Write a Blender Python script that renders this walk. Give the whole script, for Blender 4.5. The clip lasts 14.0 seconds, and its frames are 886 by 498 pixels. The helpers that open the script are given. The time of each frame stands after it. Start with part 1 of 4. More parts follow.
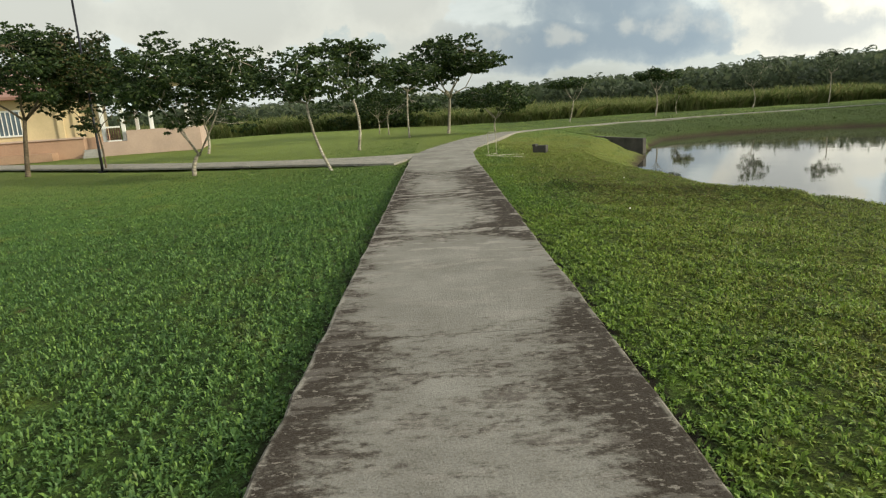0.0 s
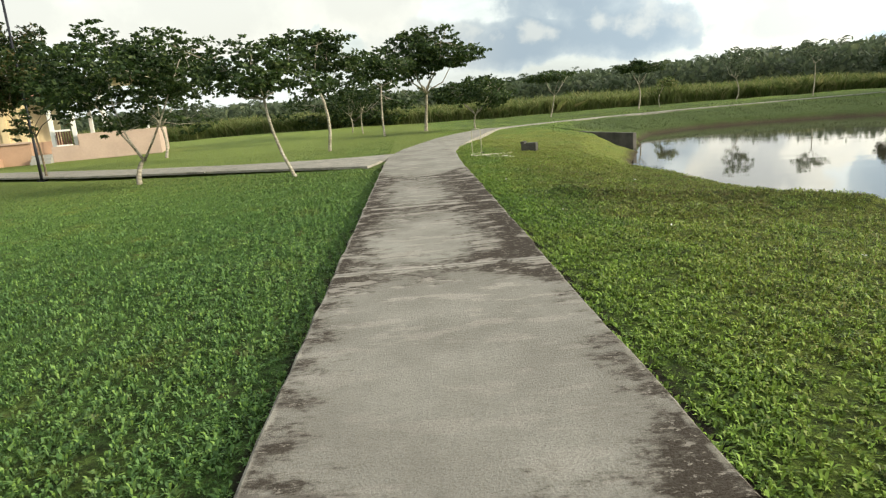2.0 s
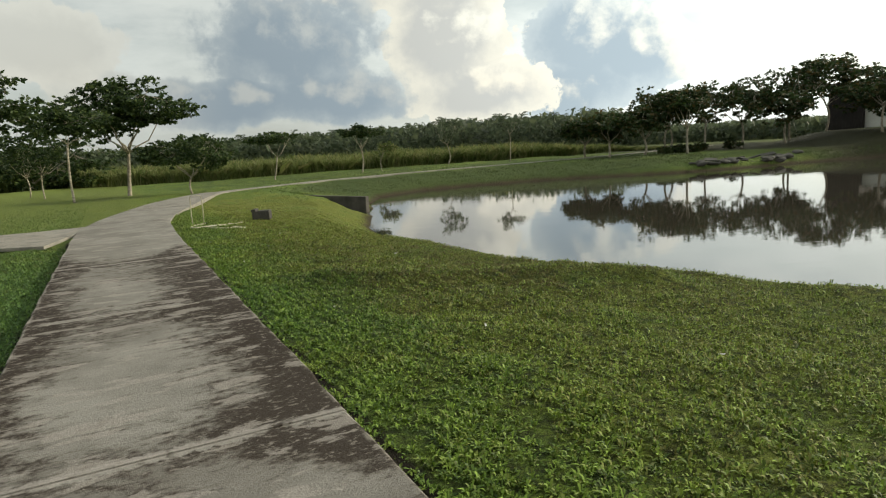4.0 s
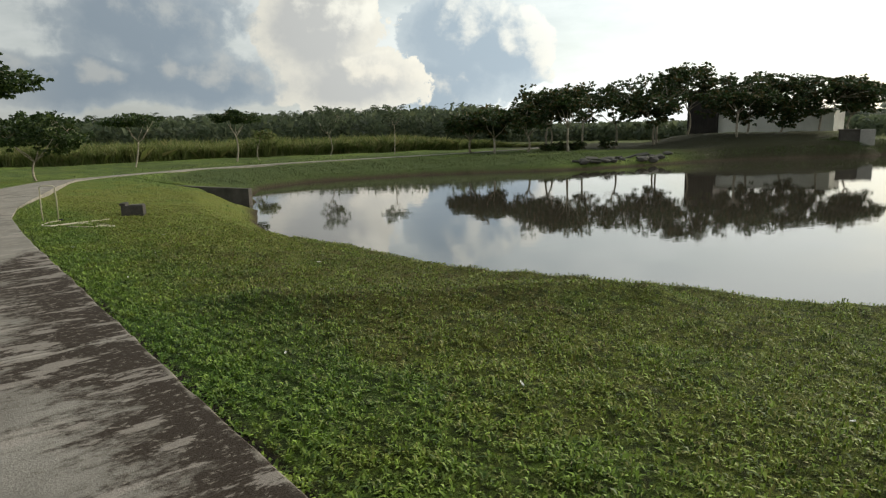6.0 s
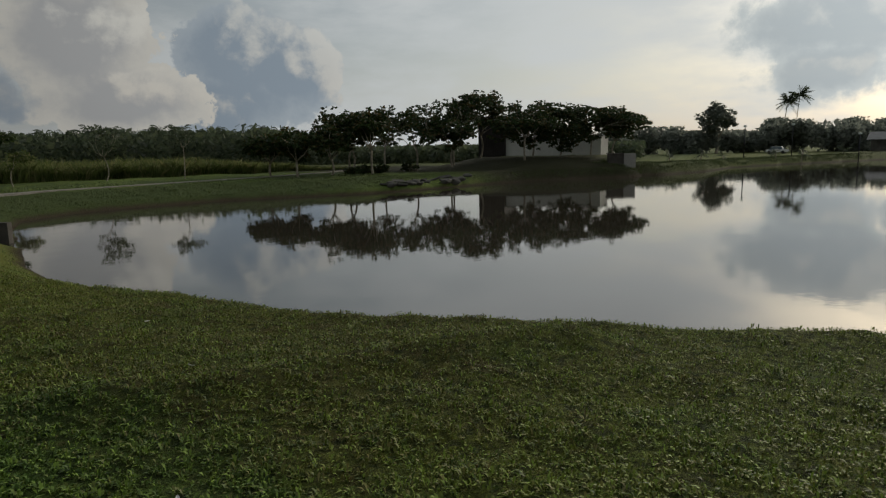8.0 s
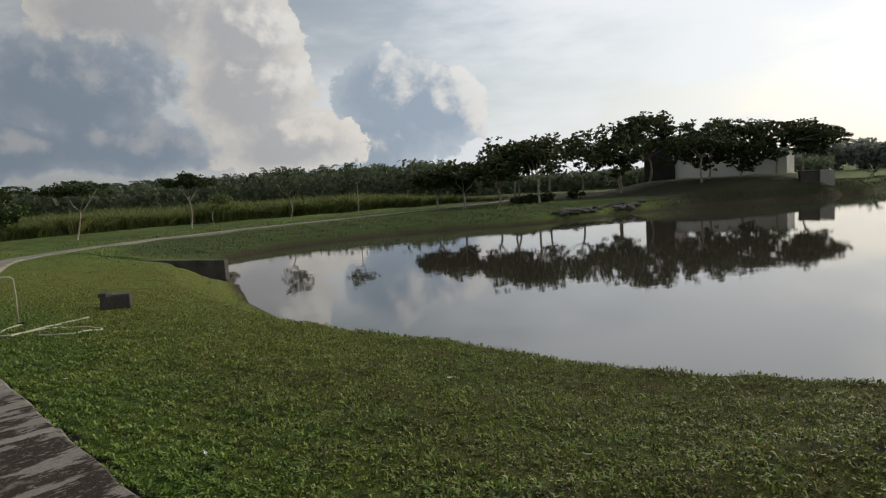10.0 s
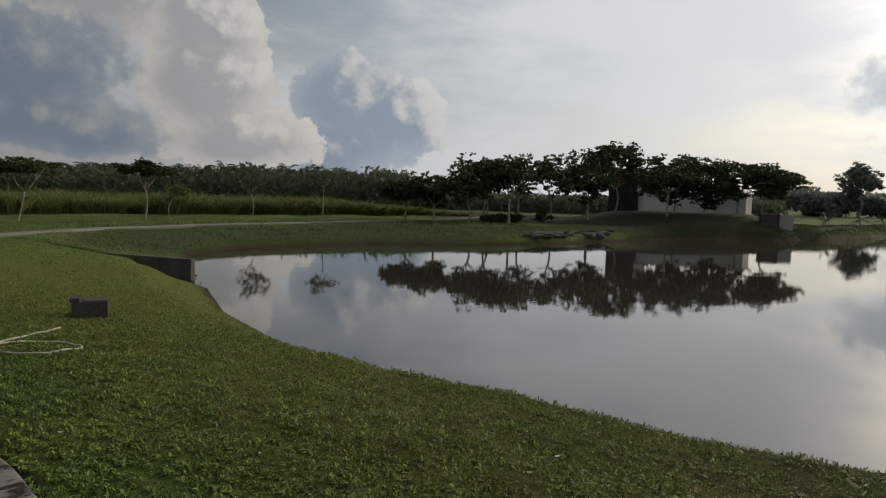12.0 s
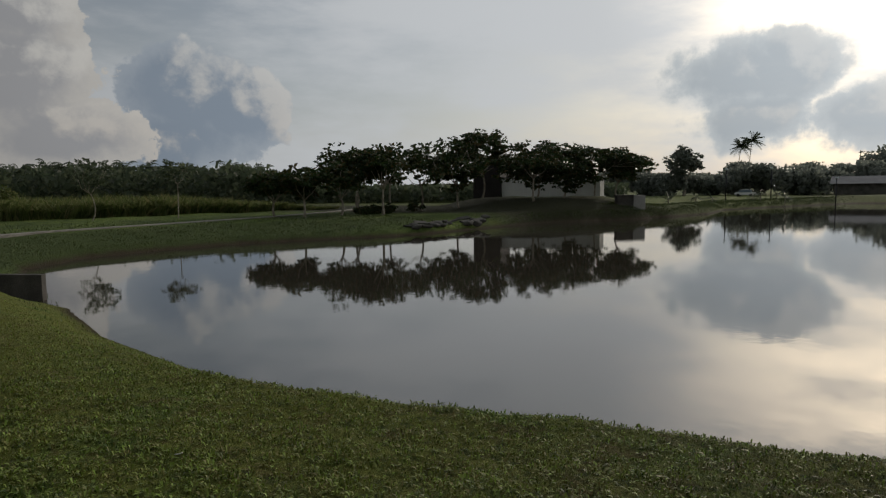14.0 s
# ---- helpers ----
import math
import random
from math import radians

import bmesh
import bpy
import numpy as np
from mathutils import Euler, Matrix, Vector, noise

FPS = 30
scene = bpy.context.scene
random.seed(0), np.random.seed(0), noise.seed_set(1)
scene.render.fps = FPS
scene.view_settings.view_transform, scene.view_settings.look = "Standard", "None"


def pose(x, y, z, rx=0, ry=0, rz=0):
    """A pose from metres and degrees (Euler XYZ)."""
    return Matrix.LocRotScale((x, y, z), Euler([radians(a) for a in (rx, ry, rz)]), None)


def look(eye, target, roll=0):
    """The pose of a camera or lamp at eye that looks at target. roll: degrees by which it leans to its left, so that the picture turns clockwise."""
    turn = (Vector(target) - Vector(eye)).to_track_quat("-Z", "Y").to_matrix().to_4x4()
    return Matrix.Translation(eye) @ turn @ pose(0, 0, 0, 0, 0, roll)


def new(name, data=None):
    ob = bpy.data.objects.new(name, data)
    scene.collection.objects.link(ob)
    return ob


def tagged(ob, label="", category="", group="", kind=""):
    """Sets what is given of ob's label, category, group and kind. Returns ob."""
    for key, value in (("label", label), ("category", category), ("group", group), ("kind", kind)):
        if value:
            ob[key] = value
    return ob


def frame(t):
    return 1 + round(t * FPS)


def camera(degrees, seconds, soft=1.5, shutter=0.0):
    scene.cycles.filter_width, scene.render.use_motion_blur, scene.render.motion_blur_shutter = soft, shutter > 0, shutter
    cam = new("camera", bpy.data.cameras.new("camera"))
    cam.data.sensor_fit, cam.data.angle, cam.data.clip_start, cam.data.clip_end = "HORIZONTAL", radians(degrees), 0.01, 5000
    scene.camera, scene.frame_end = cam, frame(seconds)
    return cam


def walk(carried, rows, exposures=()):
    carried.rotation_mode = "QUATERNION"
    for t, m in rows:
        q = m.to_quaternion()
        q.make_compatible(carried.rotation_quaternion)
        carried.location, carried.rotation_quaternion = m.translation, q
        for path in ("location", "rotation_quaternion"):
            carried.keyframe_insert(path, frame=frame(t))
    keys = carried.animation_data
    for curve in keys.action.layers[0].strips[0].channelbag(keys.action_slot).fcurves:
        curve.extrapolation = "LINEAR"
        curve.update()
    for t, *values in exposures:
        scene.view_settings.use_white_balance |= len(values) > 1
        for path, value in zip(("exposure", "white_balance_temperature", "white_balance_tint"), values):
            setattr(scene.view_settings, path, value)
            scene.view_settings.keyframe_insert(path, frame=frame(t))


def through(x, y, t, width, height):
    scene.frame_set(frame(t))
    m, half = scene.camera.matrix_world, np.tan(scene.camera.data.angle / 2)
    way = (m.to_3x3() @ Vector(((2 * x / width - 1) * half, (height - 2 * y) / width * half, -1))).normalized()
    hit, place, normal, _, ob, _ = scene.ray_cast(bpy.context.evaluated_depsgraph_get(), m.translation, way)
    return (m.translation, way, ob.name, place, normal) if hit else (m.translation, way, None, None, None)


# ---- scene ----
cam = camera(69.6, 14.0, 1.25)
PATH = [
    (0, (-0.07, -1.398, 1.545), (-0.078, 0.554, 1.11), -3.8),
    (0.5, (-0.1, -0.838, 1.471), (-0.139, 1.125, 1.092), -2.8),
    (1, (-0.09, -0.315, 1.479), (-0.089, 1.645, 1.082), -3.2),
    (1.5, (-0.157, 0.275, 1.438), (-0.351, 2.231, 1.071), -3.8),
    (2, (-0.134, 0.822, 1.465), (-0.075, 2.771, 1.018), -4.7),
    (2.5, (-0.111, 1.365, 1.498), (0.131, 3.308, 1.09), -3.5),
    (3, (-0.07, 1.903, 1.483), (0.31, 3.811, 1.019), -6.1),
    (3.5, (-0.037, 2.479, 1.483), (0.422, 4.379, 1.061), -0.6),
    (4, (-0.05, 3.064, 1.49), (0.84, 4.826, 1.168), -3.5),
    (6.5, (-0.04, 5.344, 1.481), (1.299, 6.787, 1.125), -1.4),
    (7, (0.084, 5.669, 1.5), (1.645, 6.888, 1.216), -2.5),
    (7.5, (0.072, 6.112, 1.52), (1.79, 7.105, 1.263), -3.2),
    (8, (0.174, 6.605, 1.5), (1.827, 7.687, 1.193), -1.2),
    (8.5, (0.024, 7.262, 1.54), (1.511, 8.591, 1.383), -1.6),
    (9, (0.019, 7.846, 1.528), (1.395, 9.282, 1.32), -4.0),
    (11.5, (-0.08, 10.129, 1.621), (1.354, 11.516, 1.466), -0.9),
    (12, (-0.059, 10.64, 1.664), (1.432, 11.963, 1.499), 1.5),
    (12.5, (-0.07, 11.063, 1.646), (1.603, 12.137, 1.432), -2.8),
    (13, (-0.05, 11.656, 1.666), (1.555, 12.836, 1.485), -0.2),
    (13.5, (0.076, 12.329, 1.626), (1.765, 13.386, 1.455), -0.7),
    (14, (0.189, 12.942, 1.586), (1.939, 13.893, 1.398), -0.6),
]
EXPOSURES = [(0, 0.4, 6700, 1), (0.5, 0.45, 6700, 1), (1.0, 0.53, 6700, 1), (1.5, 0.88, 6700, 1), (2.0, 0.86, 6700, 2), (2.5, 0.65, 6750, 3), (3.5, 0.28, 6850, 4), (4.0, 0.22, 6800, 2), (6.5, -0.15, 6600, 5),
             (7.5, -0.82, 6500, 6), (8.0, -1.12, 6500, 7), (9.0, -0.55, 6400, 10), (11.5, -0.42, 6450, 10), (12.0, -0.82, 6450, 10), (12.5, -0.88, 6450, 10), (13.0, -0.84, 6450, 10), (13.5, -0.9, 6450, 10), (14.0, -1.2, 6400, 10)]
walk(cam, [(t, look(eye, target, roll)) for t, eye, target, roll in PATH], EXPOSURES)

# ---- light: a low morning sun beside a cloudy sky ----
SUN_HEADING, SUN_HEIGHT = radians(103), radians(20)
to_sun = Vector((math.cos(SUN_HEIGHT) * math.sin(SUN_HEADING), math.cos(SUN_HEIGHT) * math.cos(SUN_HEADING), math.sin(SUN_HEIGHT)))
sun = new("sun", bpy.data.lights.new("sun", "SUN"))
sun.data.energy, sun.data.angle, sun.data.color = 2.4, radians(3), (1.0, 0.9, 0.76)
sun.matrix_world = look(to_sun * 100, (0, 0, 0))


class Nodes:
    """A small writer of shader nodes."""

    def __init__(self, tree):
        self.tree = tree
        tree.nodes.clear()

    def add(self, kind, **values):
        node = self.tree.nodes.new(kind)
        for key, value in values.items():
            setattr(node, key, value)
        return node

    def put(self, socket, value):
        if isinstance(value, bpy.types.NodeSocket):
            self.tree.links.new(value, socket)
        else:
            socket.default_value = value

    def math(self, operation, a, b=0.0, c=0.0, clamp=False):
        node = self.add("ShaderNodeMath", operation=operation, use_clamp=clamp)
        for socket, value in zip(node.inputs, (a, b, c)):
            self.put(socket, value)
        return node.outputs[0]

    def vector(self, operation, a, b=(0, 0, 0)):
        node = self.add("ShaderNodeVectorMath", operation=operation)
        self.put(node.inputs[0], a)
        self.put(node.inputs[1], b)
        return node.outputs["Value"] if operation in ("LENGTH", "DOT_PRODUCT", "DISTANCE") else node.outputs[0]

    def noise(self, vector, scale, detail=4.0, rough=0.55, colour=False):
        node = self.add("ShaderNodeTexNoise")
        self.put(node.inputs["Vector"], vector)
        node.inputs["Scale"].default_value = scale
        node.inputs["Detail"].default_value = detail
        node.inputs["Roughness"].default_value = rough
        return node.outputs["Color" if colour else "Fac"]

    def ramp(self, value, low, high, a=0.0, b=1.0):
        node = self.add("ShaderNodeMapRange", interpolation_type="SMOOTHSTEP")
        for socket, v in zip(node.inputs, (value, low, high, a, b)):
            self.put(socket, v)
        return node.outputs[0]

    def mix(self, factor, a, b, blend="MIX"):
        node = self.add("ShaderNodeMix", data_type="RGBA", blend_type=blend)
        self.put(node.inputs[0], factor)
        for socket, v in ((node.inputs[6], a), (node.inputs[7], b)):
            self.put(socket, v if isinstance(v, bpy.types.NodeSocket) or len(v) == 4 else (*v, 1))
        return node.outputs[2]

    def split(self, vector):
        node = self.add("ShaderNodeSeparateXYZ")
        self.put(node.inputs[0], vector)
        return node.outputs

    def join(self, x, y, z):
        node = self.add("ShaderNodeCombineXYZ")
        for socket, v in zip(node.inputs, (x, y, z)):
            self.put(socket, v)
        return node.outputs[0]


def make_world():
    world = bpy.data.worlds.new("sky")
    scene.world = world
    world.use_nodes = True
    n = Nodes(world.node_tree)
    sky = n.add("ShaderNodeTexSky", sky_type="NISHITA", sun_disc=False, sun_elevation=SUN_HEIGHT, sun_rotation=SUN_HEADING, air_density=1.0, dust_density=2.5)
    way = n.add("ShaderNodeTexCoord").outputs["Generated"]
    x, y, z = n.split(way)
    heading = n.math("MULTIPLY", n.math("ARCTAN2", x, y), 180 / math.pi)
    height = n.math("MULTIPLY", n.math("ARCSINE", z), 180 / math.pi)
    flat = n.join(heading, height, 0.0)
    swirl_at = (0.13, 4, 0.5)

    def puffs(place, scale, detail):
        node = n.add("ShaderNodeTexVoronoi", feature="SMOOTH_F1", voronoi_dimensions="2D", normalize=True)
        n.put(node.inputs["Vector"], place)
        for key, value in (("Scale", scale), ("Detail", detail), ("Roughness", 0.52), ("Lacunarity", 2.4), ("Smoothness", 0.35)):
            node.inputs[key].default_value = value
        return n.math("SUBTRACT", 0.36, node.outputs["Distance"])

    def billows(place):
        """The place bent by a slow swirl, and heaped round puffs over finer ones."""
        swirl = n.vector("SUBTRACT", n.noise(place, *swirl_at, True), (0.5, 0.5, 0.5))
        bent = n.vector("ADD", place, n.vector("MULTIPLY", swirl, (6, 4, 0)))
        curl = n.vector("SUBTRACT", n.noise(place, 0.5, 3, 0.5, True), (0.5, 0.5, 0.5))
        frayed = n.vector("ADD", place, n.vector("MULTIPLY", curl, (1.6, 1.2, 0)))
        heap = n.math("MULTIPLY", puffs(frayed, 0.24, 4.0), 0.7)
        wisp = n.math("MULTIPLY", n.math("SUBTRACT", n.noise(place, 0.22, 9, 0.62), 0.5), 1.0)
        return bent, n.math("ADD", heap, wisp)

    def cloud(field, shapes, rough=1.6):
        """How thick the cloud is in a direction: round masses with billowing edges."""
        bent, lumps = field
        out = None
        for a, e, ra, re in shapes:
            r = n.vector("LENGTH", n.vector("MULTIPLY", n.vector("SUBTRACT", bent, (a, e, 0)), (1 / ra, 1 / re, 0)))
            d = n.math("SUBTRACT", 1.0, r)
            out = d if out is None else n.math("MAXIMUM", out, d)
        out = n.math("MULTIPLY", n.math("MAXIMUM", out, -0.8), 1.6)
        return n.math("ADD", out, n.math("MULTIPLY", lumps, rough))

    blue = n.mix(1.0, sky.outputs[0], (0.1, 0.1, 0.1), "MULTIPLY")
    streak = n.noise(n.vector("MULTIPLY", flat, (0.45, 1.5, 1)), 0.07, 7, 0.6)
    veil = n.ramp(streak, 0.34, 0.6)
    low = n.ramp(height, 0.0, 26.0, 1.0, 0.35)
    pale = n.mix(n.math("MULTIPLY", veil, 0.9), blue, (0.83, 0.85, 0.88))
    pale = n.mix(n.math("MULTIPLY", low, 0.6), pale, (0.78, 0.812, 0.85))
    near_sun = n.vector("DOT_PRODUCT", way, tuple(to_sun))
    here, sunward = billows(flat), billows(n.vector("ADD", flat, (1.3, 0.8, 0)))
    white = n.mix(n.ramp(height, 1.0, 12.0), (0.88, 0.81, 0.73), (0.95, 0.92, 0.87))

    def layer(behind, shapes, thin, deep, lit, edge=0.18, facing=None):
        """Lay a bank of clouds over what is behind it, bright on the side of the sun."""
        thick, ahead = cloud(here, shapes), cloud(sunward, shapes)
        rim = n.math("MULTIPLY", n.ramp(n.math("SUBTRACT", thick, ahead), 0.12, 0.85), lit)
        if facing is not None:
            rim = n.math("MAXIMUM", rim, facing)
        body = n.mix(rim, n.mix(n.ramp(thick, 0.05, 1.0), thin, deep), white)
        return n.mix(n.math("MULTIPLY", n.ramp(thick, 0.0, edge), 0.95), behind, body)

    # the clouds opposite the sun are lit in full
    opposite = n.ramp(heading, -2.0, 10.0, 0.55, 0.0)
    final = layer(pale, [(-17, 8.5, 9, 4), (-3.5, 8.8, 6, 3.6), (-30, 9, 6, 3), (-70, 20, 20, 8), (130, 13, 18, 8), (190, 20, 30, 10), (-110, 16, 24, 8), (-150, 25, 25, 9), (60, 38, 26, 6), (0, 42, 24, 8)],
                  (0.6, 0.62, 0.66), (0.38, 0.41, 0.47), 0.45, 0.2, opposite)
    final = layer(final, [(85.8, 8.6, 5.2, 3.4), (89.8, 9.4, 4.6, 4.0), (87.5, 5, 5.4, 3.0), (96, 5.0, 5.4, 2.9)], (0.69, 0.73, 0.75), (0.49, 0.54, 0.585), 0.35, 0.5)
    final = layer(final, [(40, 8, 6.5, 4.6), (39, 4, 7, 3.2), (44.5, 7.0, 4, 4.0)], (0.49, 0.55, 0.625), (0.34, 0.41, 0.505), 0.7, 0.2)
    final = layer(final, [(28, 13.5, 5.6, 4.4), (28.5, 8.5, 5.6, 4.6), (31.5, 4.4, 6.5, 2.8), (20, 15.5, 8, 4)], (0.8, 0.765, 0.72), (0.54, 0.54, 0.56), 0.9, 0.1)
    final = layer(final, [(14.5, 9.2, 8.5, 4.8), (18, 5.0, 7.5, 2.6), (3, 5, 8, 2.0), (10, 4.4, 9, 2.2)], (0.435, 0.49, 0.565), (0.3, 0.365, 0.46), 0.35, 0.45, opposite)
    # the whole sky brightens towards the hidden sun
    gain = n.ramp(near_sun, -0.1, 0.95, 0.76, 1.55)
    halo = n.ramp(near_sun, 0.88, 1.0, 0.0, 0.6)
    final = n.mix(1.0, final, n.join(n.math("ADD", gain, halo), n.math("ADD", gain, n.math("MULTIPLY", halo, 0.99)), n.math("ADD", n.math("MULTIPLY", gain, 0.98), n.math("MULTIPLY", halo, 0.98))), "MULTIPLY")
    background = n.add("ShaderNodeBackground")
    n.put(background.inputs[0], final)
    background.inputs[1].default_value = 1.0
    n.put(n.add("ShaderNodeOutputWorld").inputs[0], background.outputs[0])


make_world()


# ---- materials ----
def material(name, build, rough=0.8, specular=0.3):
    m = bpy.data.materials.new(name)
    m.use_nodes = True
    n = Nodes(m.node_tree)
    shader = n.add("ShaderNodeBsdfPrincipled")
    shader.inputs["Roughness"].default_value = rough
    shader.inputs["Specular IOR Level"].default_value = specular
    out = n.add("ShaderNodeOutputMaterial")
    n.put(out.inputs[0], shader.outputs[0])
    place = n.add("ShaderNodeNewGeometry").outputs["Position"]
    build(n, shader, place)
    return m


def bump(n, shader, value, strength, distance):
    node = n.add("ShaderNodeBump")
    node.inputs["Strength"].default_value, node.inputs["Distance"].default_value = strength, distance
    n.put(node.inputs["Height"], value)
    n.put(shader.inputs["Normal"], node.outputs[0])


def plain(name, colour, rough=0.7, spread=0.25, scale=6.0, metal=0.0, relief=0.15):
    """A painted or bare surface with blotches and grain round one base colour."""

    def build(n, shader, place):
        patch, grain = n.noise(place, scale * 0.3, 5), n.noise(place, scale * 6, 4)
        value = n.math("ADD", n.math("MULTIPLY", patch, 0.7), n.math("MULTIPLY", grain, 0.3))
        low, high = tuple(c * (1 - spread) for c in colour), tuple(min(1, c * (1 + spread)) for c in colour)
        n.put(shader.inputs["Base Color"], n.mix(n.ramp(value, 0.3, 0.7), low, high))
        shader.inputs["Metallic"].default_value = metal
        bump(n, shader, grain, relief, 0.02)

    return material(name, build, rough)


def lawn_colour(n, place):
    """Green turf that turns olive and straw in patches, drier on the slope to the pond."""
    tone = n.noise(place, 0.22, 5, 0.6)
    patch = n.noise(place, 0.75, 7, 0.7)
    spot = n.noise(place, 2.6, 5, 0.75)
    x, y, z = n.split(place)
    slope = n.math("MULTIPLY", n.ramp(x, 1.2, 3.2), n.ramp(y, 34.0, 26.0))
    colour = n.mix(n.ramp(tone, 0.36, 0.64), (0.085, 0.175, 0.03), (0.155, 0.245, 0.038))
    colour = n.mix(n.ramp(spot, 0.3, 0.48, 0.65, 0.0), colour, (0.035, 0.085, 0.022))
    colour = n.mix(n.ramp(x, -0.5, -1.2, 0.0, 0.5), colour, (0.105, 0.2, 0.05))
    dry = n.math("ADD", n.math("SUBTRACT", patch, n.ramp(x, -0.5, -1.2, 0.0, 0.03)), n.math("MULTIPLY", slope, 0.19))
    colour = n.mix(n.ramp(dry, 0.48, 0.7, 0, 0.9), colour, (0.225, 0.25, 0.045))
    colour = n.mix(n.ramp(n.math("ADD", spot, n.math("MULTIPLY", slope, 0.06)), 0.58, 0.7, 0, 0.85), colour, (0.17, 0.105, 0.05))
    colour = n.mix(n.math("MULTIPLY", n.ramp(y, 9.0, 22.0, 0.0, 0.8), n.ramp(x, 0.0, 2.0, 1.0, 0.5)), colour, (0.205, 0.24, 0.06))
    colour = n.mix(n.math("MULTIPLY", slope, n.ramp(patch, 0.35, 0.6, 0.15, 0.5)), colour, (0.175, 0.18, 0.035))
    colour = n.mix(n.math("MULTIPLY", n.ramp(x, 0.5, 1.5), n.ramp(y, 11.0, 5.0, 0.0, 0.5)), colour, (0.215, 0.29, 0.04))
    # darker, browner lawn between about y 7.5 and 17
    worn = n.math("MULTIPLY", n.ramp(x, 1.2, 2.4), n.math("MULTIPLY", n.ramp(y, 7.5, 10.0), n.ramp(y, 17.0, 13.0)))
    colour = n.mix(n.math("MULTIPLY", worn, n.ramp(spot, 0.35, 0.6, 0.2, 0.6)), colour, (0.1, 0.09, 0.032))
    # hollows between clumps: their shade put into the colour, weaker further off
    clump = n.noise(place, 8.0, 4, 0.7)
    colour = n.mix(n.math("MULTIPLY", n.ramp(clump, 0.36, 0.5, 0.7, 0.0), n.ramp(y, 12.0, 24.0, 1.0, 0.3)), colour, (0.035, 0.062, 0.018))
    # far bank: shade of the backlit slope put into the colour by height
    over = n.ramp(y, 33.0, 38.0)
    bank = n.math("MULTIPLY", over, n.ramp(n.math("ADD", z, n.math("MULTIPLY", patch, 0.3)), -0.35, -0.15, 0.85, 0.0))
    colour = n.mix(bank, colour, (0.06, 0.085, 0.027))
    # brown leaf litter under the grove, with the trees' shade put into its colour
    shaded_litter = n.math("MULTIPLY", n.ramp(x, 42.0, 50.0), n.ramp(n.math("ADD", x, n.math("MULTIPLY", patch, 16.0)), 90.0, 84.0))
    colour = n.mix(n.math("MULTIPLY", shaded_litter, 0.95), colour, (0.036, 0.034, 0.019))
    colour = n.mix(n.ramp(x, 62.0, 70.0, 0.0, 0.7), colour, (0.15, 0.175, 0.06))
    return colour


def lawn_material():
    def build(n, shader, place):
        tuft = n.noise(place, 11, 6, 0.75)
        blade = n.noise(place, 60, 4, 0.75)
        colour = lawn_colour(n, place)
        y_pos = n.split(place)[1]
        # dark soil plus painted shade in the gaps between tufts and blades
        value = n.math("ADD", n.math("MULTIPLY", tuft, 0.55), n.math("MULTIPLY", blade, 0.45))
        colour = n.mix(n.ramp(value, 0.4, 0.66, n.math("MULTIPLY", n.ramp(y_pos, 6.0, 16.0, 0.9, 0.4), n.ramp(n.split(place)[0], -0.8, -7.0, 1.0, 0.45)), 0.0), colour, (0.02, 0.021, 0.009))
        patch = n.noise(place, 1.4, 4)
        # soil joint beside the walk, near-black with the gap's shade in the colour
        x, y, z = n.split(place)
        seam = n.math("MULTIPLY", n.ramp(n.math("ABSOLUTE", x), 1.05, 1.13, 1.0, 0.0), n.ramp(y, 18.0, 19.0, 1.0, 0.0))
        colour = n.mix(seam, colour, (0.022, 0.017, 0.011))
        # bare mud by the water
        height = n.split(place)[2]
        colour = n.mix(n.ramp(n.math("ADD", height, n.math("MULTIPLY", patch, 0.25)), -1.25, -0.95, 1, 0), colour, (0.05, 0.038, 0.022))
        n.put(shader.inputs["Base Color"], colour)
        bump(n, shader, value, 1.0, 0.09)

    return material("lawn", build, 0.9, 0.12)


def blade_material(name, a, b, c, through=0.35, turf=False):
    """Leaves and blades: a colour for each leaf, and light that comes through."""
    m = bpy.data.materials.new(name)
    m.use_nodes = True
    n = Nodes(m.node_tree)
    geometry = n.add("ShaderNodeNewGeometry")
    place, each = geometry.outputs["Position"], geometry.outputs["Random Per Island"]
    tone = n.noise(place, 0.5, 3)
    colour = n.mix(n.ramp(tone, 0.35, 0.65), a, b)
    if turf:
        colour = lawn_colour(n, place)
    colour = n.mix(n.ramp(each, 0.6, 1.0, 0, 0.8), colour, c)
    # random dark leaves; in turf they stand in for gap shade, fading past y 5
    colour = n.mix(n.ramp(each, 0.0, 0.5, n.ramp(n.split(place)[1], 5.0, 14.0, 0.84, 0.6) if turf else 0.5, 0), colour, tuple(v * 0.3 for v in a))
    if turf:
        colour = n.mix(n.ramp(n.split(place)[0], -0.5, -1.2, 0.0, 0.4), colour, (0.075, 0.145, 0.055))
        # withered blades, more of them on the slope to the pond
        dead = n.math("MULTIPLY", n.ramp(each, 0.4, 0.42), n.ramp(each, 0.56, 0.58, 1.0, 0.0))
        colour = n.mix(n.math("MULTIPLY", dead, n.ramp(n.split(place)[0], 0.0, 3.0, 0.05, 0.5)), colour, (0.22, 0.17, 0.07))
    front = n.add("ShaderNodeBsdfPrincipled")
    front.inputs["Roughness"].default_value, front.inputs["Specular IOR Level"].default_value = (0.55, 0.22) if turf else (0.55, 0.3)
    back = n.add("ShaderNodeBsdfTranslucent")
    n.put(front.inputs["Base Color"], colour)
    n.put(back.inputs[0], colour)
    both = n.add("ShaderNodeMixShader")
    both.inputs[0].default_value = through
    n.put(both.inputs[1], front.outputs[0])
    n.put(both.inputs[2], back.outputs[0])
    n.put(n.add("ShaderNodeOutputMaterial").inputs[0], both.outputs[0])
    return m


